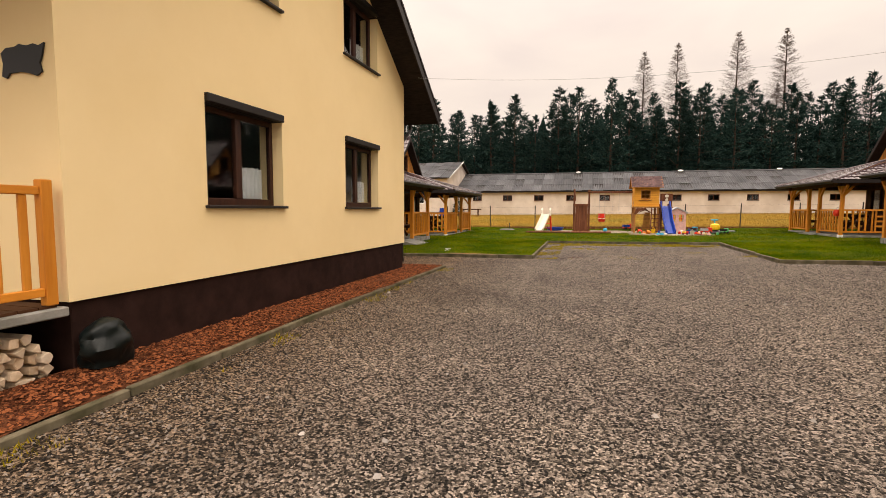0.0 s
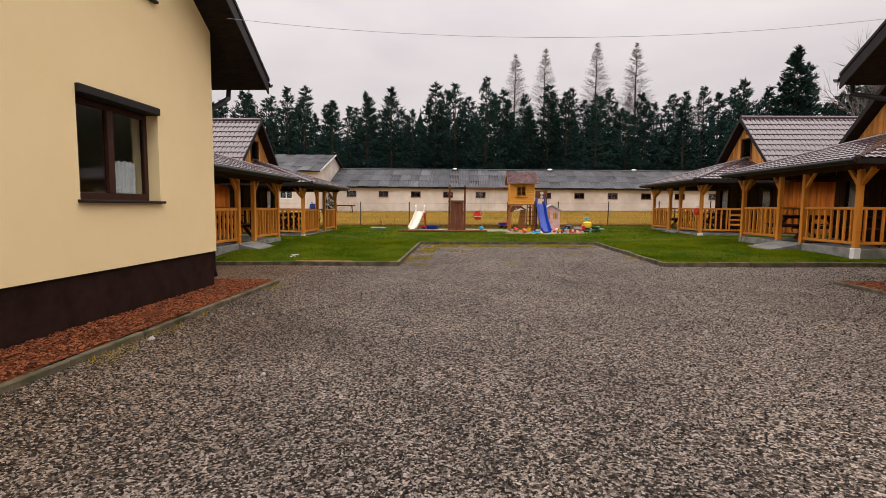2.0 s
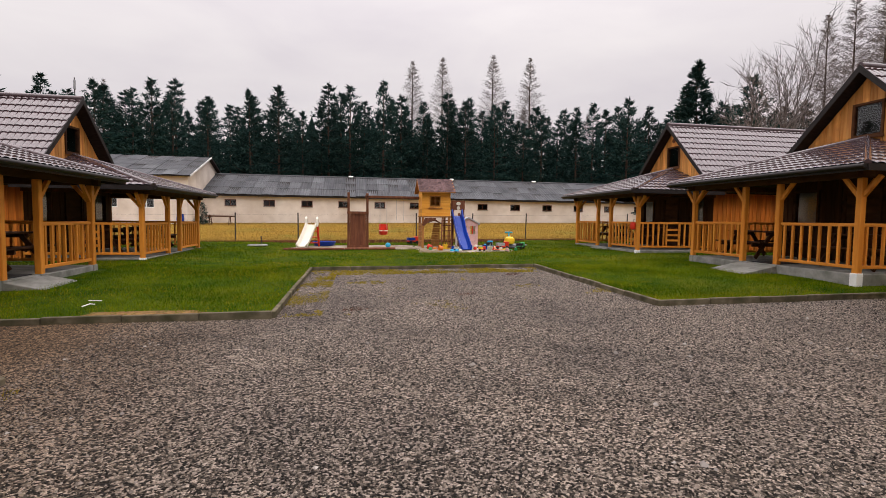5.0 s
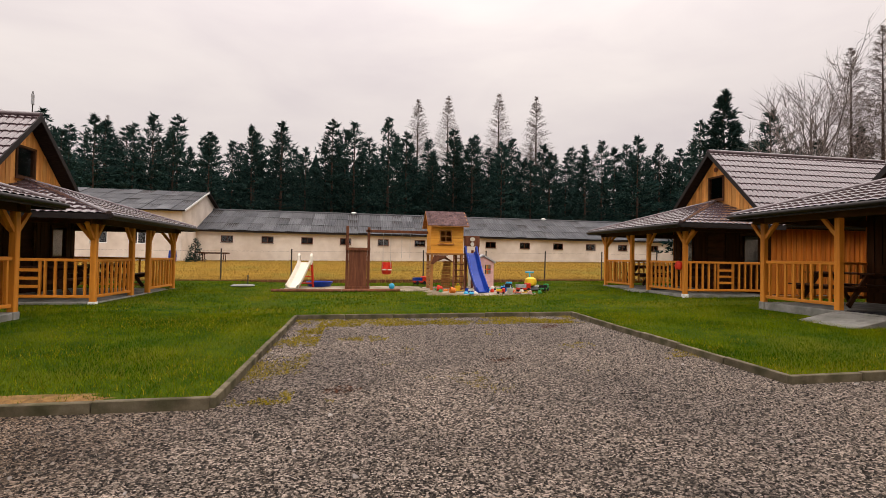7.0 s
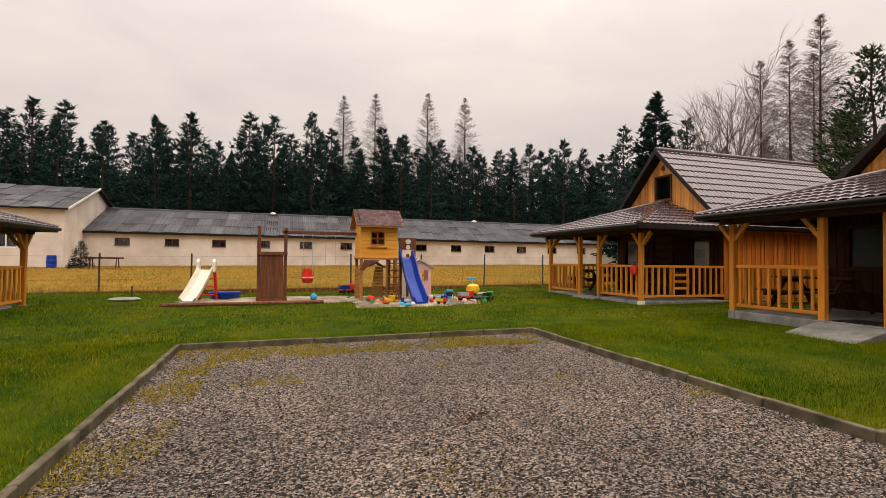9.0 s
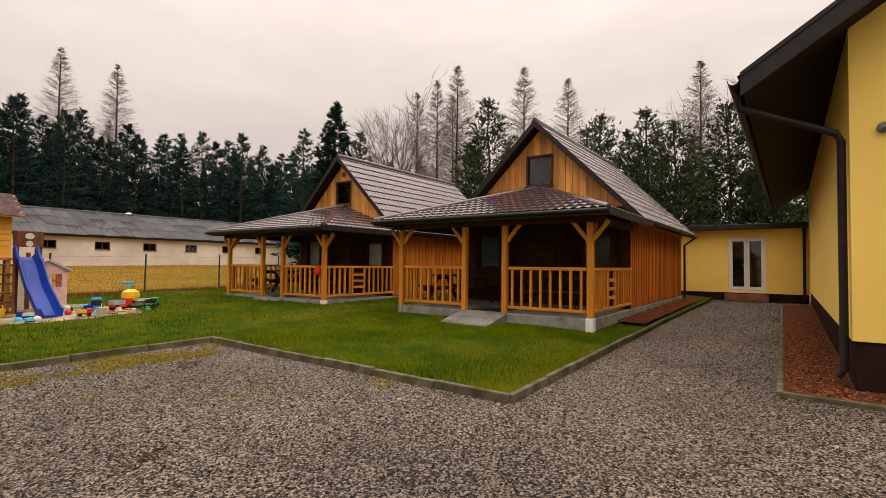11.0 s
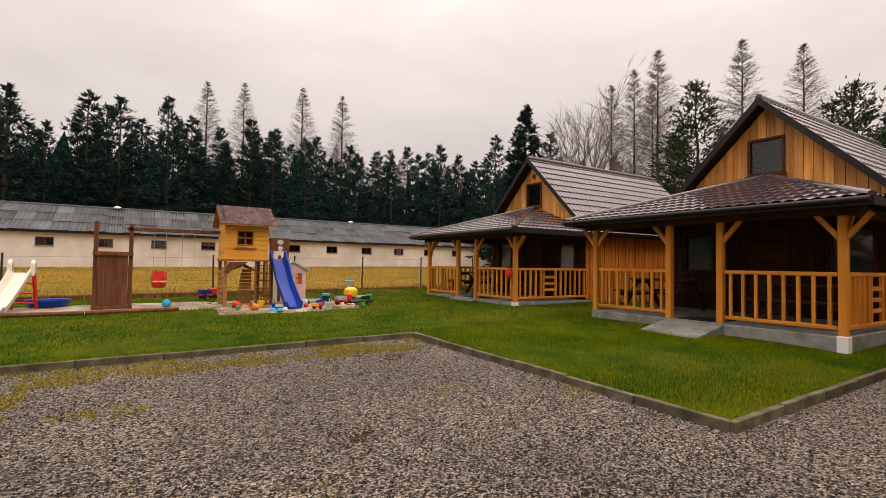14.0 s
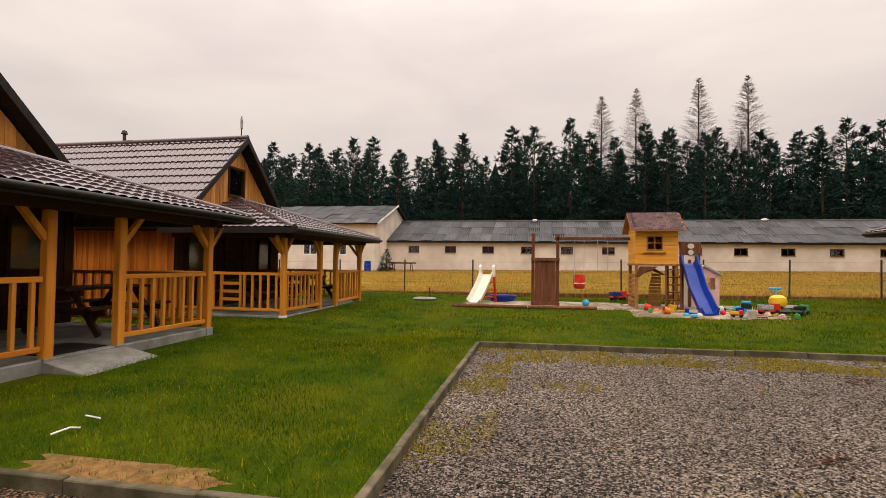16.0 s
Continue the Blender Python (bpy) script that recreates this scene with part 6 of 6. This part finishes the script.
toy_ball(P_CYAN, 0.11, ((1.05, 27.2), "cyan plastic ball on the sand"))
toy_ball(P_WHITE, 0.08, ((4.6, 26.4), "white toy ball on the sand"))
toy_ball(P_RED, 0.07, ((4.35, 25.5), "red toy ball on the sand"))
toy_truck(P_RED, P_BLUE, 2.35, 29.6, 20, "red and blue toy truck beside the tower", 1.35)
toy_truck(P_CYAN, P_BLACK, 5.05, 25.9, 70, "cyan and black toy tractor on the sand", 1.3)
toy_truck(P_RED, P_GREY, 5.55, 25.8, 10, "red toy digger on the sand", 1.2)
toy_truck(P_RED, P_YELLOW, 4.5, 25.0, -10, "small red toy car by the slide", 0.7)
toy_truck(P_BLUE, P_WHITE, 3.5, 25.2, 150, "small blue toy car on the sand", 0.7)
toy_truck(P_GREEN, P_BLACK, 6.35, 25.9, 40, "dark green toy tractor on the grass", 1.0)
for c, x, y, tl, lab in ((P_WHITE, 4.75, 24.75, 0, "white toy bucket on the grass"), (P_ORANGE, 3.05, 25.4, 80, "tipped orange toy bucket on the sand"), (P_RED, 2.75, 26.2, 80, "tipped red toy bucket on the sand"), (P_YELLOW, 3.25, 26.0, 0, "yellow toy bucket on the sand"), (P_CYAN, 4.85, 26.2, 85, "tipped cyan toy bucket on the sand"), (P_BLUE, 4.75, 25.5, 0, "blue toy bucket on the sand")):
    toy_bucket(c, x, y, tl, lab)
rng = random.Random(33)
cols = [P_RED, P_YELLOW, P_WHITE, P_ORANGE, P_CYAN, P_GREEN, P_BLACK, P_PINK]
nm = ["red", "yellow", "white", "orange", "cyan", "green", "black", "pink"]
for i in range(34):
    x, y = rng.uniform(2.6, 5.9), rng.uniform(24.9, 26.9)
    if 3.7 < x < 4.4 and y > 24.8:
        x += 0.8
    k = rng.randrange(8)
    bm = B()
    kind = i % 3
    if kind == 0:      # sand mould
        lathe(bm, [(0.09, 0), (0.07, 0.05), (0.03, 0.075)], 10)
        nme = "sand_mould"
    elif kind == 1:    # spade
        tube(bm, [(0, 0, 0.02), (0.24, 0, 0.03)], 0.013, 6)
        box(bm, -0.1, 0.02, -0.05, 0.05, 0.008, 0.022)
        tube(bm, [(0.24, -0.04, 0.03), (0.24, 0.04, 0.03)], 0.012, 6)
        nme = "toy_spade"
    else:
        box(bm, -0.07, 0.07, -0.045, 0.045, 0, 0.07)
        box(bm, -0.03, 0.05, -0.04, 0.04, 0.07, 0.11)
        nme = "toy_block"
    thing(nme, bm, cols[k], nm[k] + " plastic sand toy lying on the sand", "toy", pose(x, y, lawn_z(x, y) + 0.03, rng.uniform(-8, 8), rng.uniform(-8, 8), rng.uniform(0, 360)), bevel=0.006)
for x, y, c, lab in ((-4.3, 28.2, P_GREY, "pale round lid on the lawn"), (6.9, 27.9, P_GREY, "pale round lid on the lawn")):
    bm = B()
    lathe(bm, [(0.40, 0.0), (0.42, 0.03), (0.36, 0.06), (0.05, 0.075)], 24)
    thing("drain_cover", bm, CONCRETE, lab, "cover", pose(x, y, lawn_z(x, y) + 0.01), smooth=True)
bm = B()
lathe(bm, [(0.02, 0), (0.02, 0.34), (0.05, 0.36), (0.01, 0.4)], 8)
thing("marker_peg", bm, STEEL, "thin dark peg standing on the lawn", "peg", pose(-4.25, 28.75, lawn_z(-4.2, 28.7)))

# by the byre: barrel, small conifer, trestle
bm = B()
lathe(bm, [(0.26, 0), (0.29, 0.03), (0.31, 0.3), (0.29, 0.33), (0.31, 0.36), (0.31, 0.6), (0.29, 0.63), (0.3, 0.66), (0.27, 0.92), (0.24, 0.93), (0.03, 0.91)], 20)
thing("water_barrel", bm, P_BLUE, "blue plastic barrel standing by the byre", "barrel", pose(-15.6, 53.2, meadow_z(-15.6, 53.2) - 0.02), smooth=True)
bush = conifer("small_spruce", "small dark spruce in front of the barn", 2.6, 0.03, 1.05, 91, NEEDLE, 0.8, 700, droop=-0.1, lmin=0.12, lmax=0.3, wide=0.04, full=True)
bush.matrix_basis = pose(-13.6, 52.5, meadow_z(-13.6, 52.5)) @ Matrix.Scale(0.72, 4)
tr = empty("trestle_table", "dark wooden trestle table on the meadow", "table", pose(-12.0, 52.0, meadow_z(-12, 52)))
bm = B()
box(bm, -1.1, 1.1, -0.4, 0.4, 0.70, 0.82)
part("top", bm, DECKWOOD, tr, bevel=0.01)
for x in (-0.8, 0.8):
    for y in (-0.3, 0.3):
        bm = B()
        beam(bm, (x, y * 1.3, 0), (x, y * 0.6, 0.74), 0.06, 0.06)
        part("leg", bm, DECKWOOD, tr)

# white strap lying on the grass, in two loops
for k, pts in enumerate((((-4.19, 14.84), (-4.15, 14.97), (-4.11, 15.03)), ((-4.30, 15.25), (-4.09, 15.20)))):
    bm = B()
    tube(bm, [(x, y, lawn_z(x, y) + 0.05 + 0.012 * math.sin(i * 2)) for i, (x, y) in enumerate(pts)], 0.008, 6)
    thing("white_strap", bm, PVC_WHITE, "white strap lying on the lawn", "strap")


# ---- loose ground cover ----
def scatter_tri(name, n, region, zf, hmin, hmax, wide, material, label, category, seed, lean=0.5):
    """Single upright blades on the plan where region(x, y) holds."""
    r = np.random.RandomState(seed)
    x0, x1, y0, y1, ok = region
    x, y = r.uniform(x0, x1, n), r.uniform(y0, y1, n)
    keep = [i for i in range(n) if ok(x[i], y[i])]
    x, y = x[keep], y[keep]
    m = len(x)
    a, h = r.uniform(0, 2 * np.pi, m), r.uniform(hmin, hmax, m)
    w = wide * r.uniform(0.6, 1.3, m)
    z = np.array([zf(p, q) for p, q in zip(x, y)]) - 0.01
    la, ll = r.uniform(0, 2 * np.pi, m), r.uniform(0, lean, m) * h
    co = np.empty((m, 3, 3))
    co[:, 0] = np.c_[x - w * np.cos(a), y - w * np.sin(a), z]
    co[:, 1] = np.c_[x + w * np.cos(a), y + w * np.sin(a), z]
    co[:, 2] = np.c_[x + ll * np.cos(la), y + ll * np.sin(la), z + h]
    me = raw(name, co.reshape(-1, 3).tolist(), np.arange(3 * m).reshape(-1, 3).tolist(), material)
    return tagged(new(name, me), label, category, kind="stuff")


def bare_patch(x, y):
    return -4.1 < x < -2.2 and y + 0.25 * noise.noise((x * 2, y * 2, 9)) + 0.3 * noise.noise((x * 11, y * 11, 4)) < 14.60


def on_grass(x, y):
    if KX0 - 0.03 < x < KX1 + 0.03 and y < KY1 + 0.03:
        return False
    if x > 9.5 and (15.0 < y < 20.15 or 22.9 < y < 28.1) or x < -5.98 and (14.5 < y < 19.6 or 22.0 < y < 27.2):
        return False
    if (-2.7 < x < 2.3 and 26.6 < y < 28.8) or (2.3 < x < 5.6 and 25.0 < y < 28.4):
        return noise.noise((x * 1.3, y * 1.3, 2)) > 0.35
    return not bare_patch(x, y) or noise.noise((x * 5, y * 5, 8)) > 0.12


scatter_tri("lawn_grass", 270000, (-7.5, 11.5, KY0 + 0.05, 20.6, on_grass), lawn_z, 0.022, 0.07, 0.0032, BLADE, "damp green lawn grass", "grass", 5, 0.9)
scatter_tri("lawn_grass_far", 130000, (-13.0, 20.0, 20.4, 31.0, on_grass), lawn_z, 0.025, 0.075, 0.008, BLADE, "damp green lawn grass", "grass", 6, 0.9)
scatter_tri("dry_lawn_grass", 62000, (-7.0, 10.0, KY0 + 0.05, 26.0, lambda x, y: on_grass(x, y) and noise.noise((x * 0.6, y * 0.6, 14)) + 0.4 * noise.noise((x * 2.6, y * 2.6, 6)) > (0.02 if y < 22.5 else 0.2)), lawn_z, 0.025, 0.065, 0.0038, WEED, "yellowed tufts in the lawn", "grass", 7, 1.2)
scatter_tri("meadow_grass", 80000, (-30.0, 34.0, 31.3, 57.5, lambda x, y: True), meadow_z, 0.04, 0.12, 0.016, BLADE_DRY, "dry yellow meadow grass", "grass", 8, 0.9)
scatter_tri("gravel_weeds", 110000, (KX0, KX1, KY0, KY1, lambda x, y: noise.noise((x * 1.1, y * 1.1, 21)) + 0.45 * noise.noise((x * 7, y * 7, 2)) + 0.25 * noise.noise((x * 31, y * 31, 5)) > (0.02 if (y > KY1 - 1.1 or x < KX0 + 0.7) else 0.62)), lambda x, y: yard(x, y) + 0.01, 0.012, 0.04, 0.005, WEED, "yellow moss and weeds in the gravel", "weeds", 9, 1.3)
scatter_tri("fence_weeds", 9000, (-14, 20, 30.85, 31.5, lambda x, y: noise.noise((x * 0.8, 0, 3)) > -0.2), lambda x, y: yard(x, y) + 0.05, 0.1, 0.42, 0.01, BLADE_DRY, "dry weeds along the fence", "weeds", 10, 0.7)
scatter_tri("bed_grass", 2600, (-3.30, -3.0, 1.0, 11.6, lambda x, y: noise.noise((x, y * 1.2, 30)) > 0.15), lambda x, y: yard(x, y), 0.02, 0.06, 0.006, WEED, "weeds beside the kerb", "weeds", 12, 1.0)


def scatter_stones(name, n, region, zf, smin, smax, flat, material, label, category, seed):
    """Small broken stones, each an uneven lump with a ridged top, bedded in the ground."""
    r = np.random.RandomState(seed)
    x0, x1, y0, y1, ok = region
    x, y = r.uniform(x0, x1, n), r.uniform(y0, y1, n)
    keep = [i for i in range(n) if ok(x[i], y[i])]
    x, y = x[keep], y[keep]
    m = len(x)
    s = smin + (smax - smin) * r.power(0.45, m)
    z = np.array([zf(p, q) for p, q in zip(x, y)]) + s * flat * 0.35
    a = r.uniform(0, 2 * np.pi, m)
    base = np.array([(1, 0, -0.3), (0, 1, -0.3), (-1, 0, -0.3), (0, -1, -0.3), (0.3, 0.1, 0.9), (-0.3, -0.1, 0.8)], float)
    co = base[None] * r.uniform(0.6, 1.25, (m, 6, 1)) * s[:, None, None] + r.uniform(-0.28, 0.28, (m, 6, 3)) * s[:, None, None]
    co[:, :, 2] *= flat
    rot = np.stack([co[:, :, 0] * np.cos(a)[:, None] - co[:, :, 1] * np.sin(a)[:, None], co[:, :, 0] * np.sin(a)[:, None] + co[:, :, 1] * np.cos(a)[:, None], co[:, :, 2]], -1)
    rot += np.c_[x, y, z][:, None]
    f = np.array([(0, 1, 4), (1, 5, 4), (1, 2, 5), (2, 3, 5), (3, 4, 5), (3, 0, 4)])
    faces = (f[None] + 6 * np.arange(m)[:, None, None]).reshape(-1, 3)
    return tagged(new(name, raw(name, rot.reshape(-1, 3).tolist(), faces.tolist(), material)), label, category, kind="stuff")


def on_gravel(x, y):
    return (-3.25 < x < 6.9 or y > 12.1) and (y < KY0 - 0.05 or KX0 + 0.05 < x < KX1 - 0.05)


def gz(x, y):
    return yard(x, y) + 0.02 * noise.noise((x * 0.35, y * 0.35, 0))


scatter_stones("gravel_stones", 125000, (-3.25, 6.9, 1.4, KY1 - 0.05, on_gravel), gz, 0.005, 0.0155, 0.8, STONE, "loose grey gravel stones", "gravel", 1)
scatter_stones("gravel_stones_lane", 12000, (6.9, 21.5, 12.1, KY0 - 0.05, on_gravel), gz, 0.007, 0.018, 0.8, STONE, "loose grey gravel stones", "gravel", 2)
scatter_stones("pale_stones", 260, (-3.2, 6.8, 1.4, KY1 - 0.1, on_gravel), gz, 0.016, 0.034, 0.6, mat("pale_limestone", (0.26, 0.24, 0.22), (0.42, 0.39, 0.36), 0.8, 9.0, 0.3, 50.0, island=True), "larger pale stones in the gravel", "stones", 3)
scatter_stones("bark_chips", 17000, (-4.15, -3.36, 0.8, 11.75, lambda x, y: True), lambda x, y: yard(x, y) + 0.07, 0.008, 0.024, 0.45, CHIP, "red bark chips", "mulch", 4)
scatter_stones("bark_chips_end", 6500, (-6.5, -4.15, 11.12, 11.78, lambda x, y: True), lambda x, y: yard(x, y) + 0.07, 0.008, 0.024, 0.45, CHIP, "red bark chips", "mulch", 5)
scatter_stones("bark_chips_lane", 16000, (7.02, 15.0, 9.5, 11.92, lambda x, y: x < 7.55 or y > 11.3), lambda x, y: yard(x, y) + 0.06, 0.008, 0.024, 0.45, CHIP, "red bark chips", "mulch", 6)
scatter_stones("bark_chips_cabin", 7000, (11.2, 19.6, 14.46, 15.0, lambda x, y: True), lambda x, y: yard(x, y) + 0.18, 0.008, 0.024, 0.45, CHIP, "red bark chips", "mulch", 7)


LITTER = ((1.85, 15.80), (-0.20, 14.72), (3.72, 18.85), (1.77, 15.81), (3.63, 18.64), (1.89, 15.89), (3.72, 18.81), (-0.25, 14.67))
scatter_stones("leaf_litter", 60000, (-2.0, 5.0, 12.0, 20.0, lambda x, y: any((x - a) ** 2 + 3 * (y - b) ** 2 < 0.03 + 0.02 * noise.noise((x * 9, y * 9, 1)) for a, b in LITTER)), lambda x, y: gz(x, y) + 0.012, 0.008, 0.025, 0.4, mat("brown_leaf_litter", (0.03, 0.012, 0.006), (0.09, 0.035, 0.016), 0.9, 9.0, 0.0, island=True), "small clumps of brown leaf litter on the gravel", "leaves", 11)
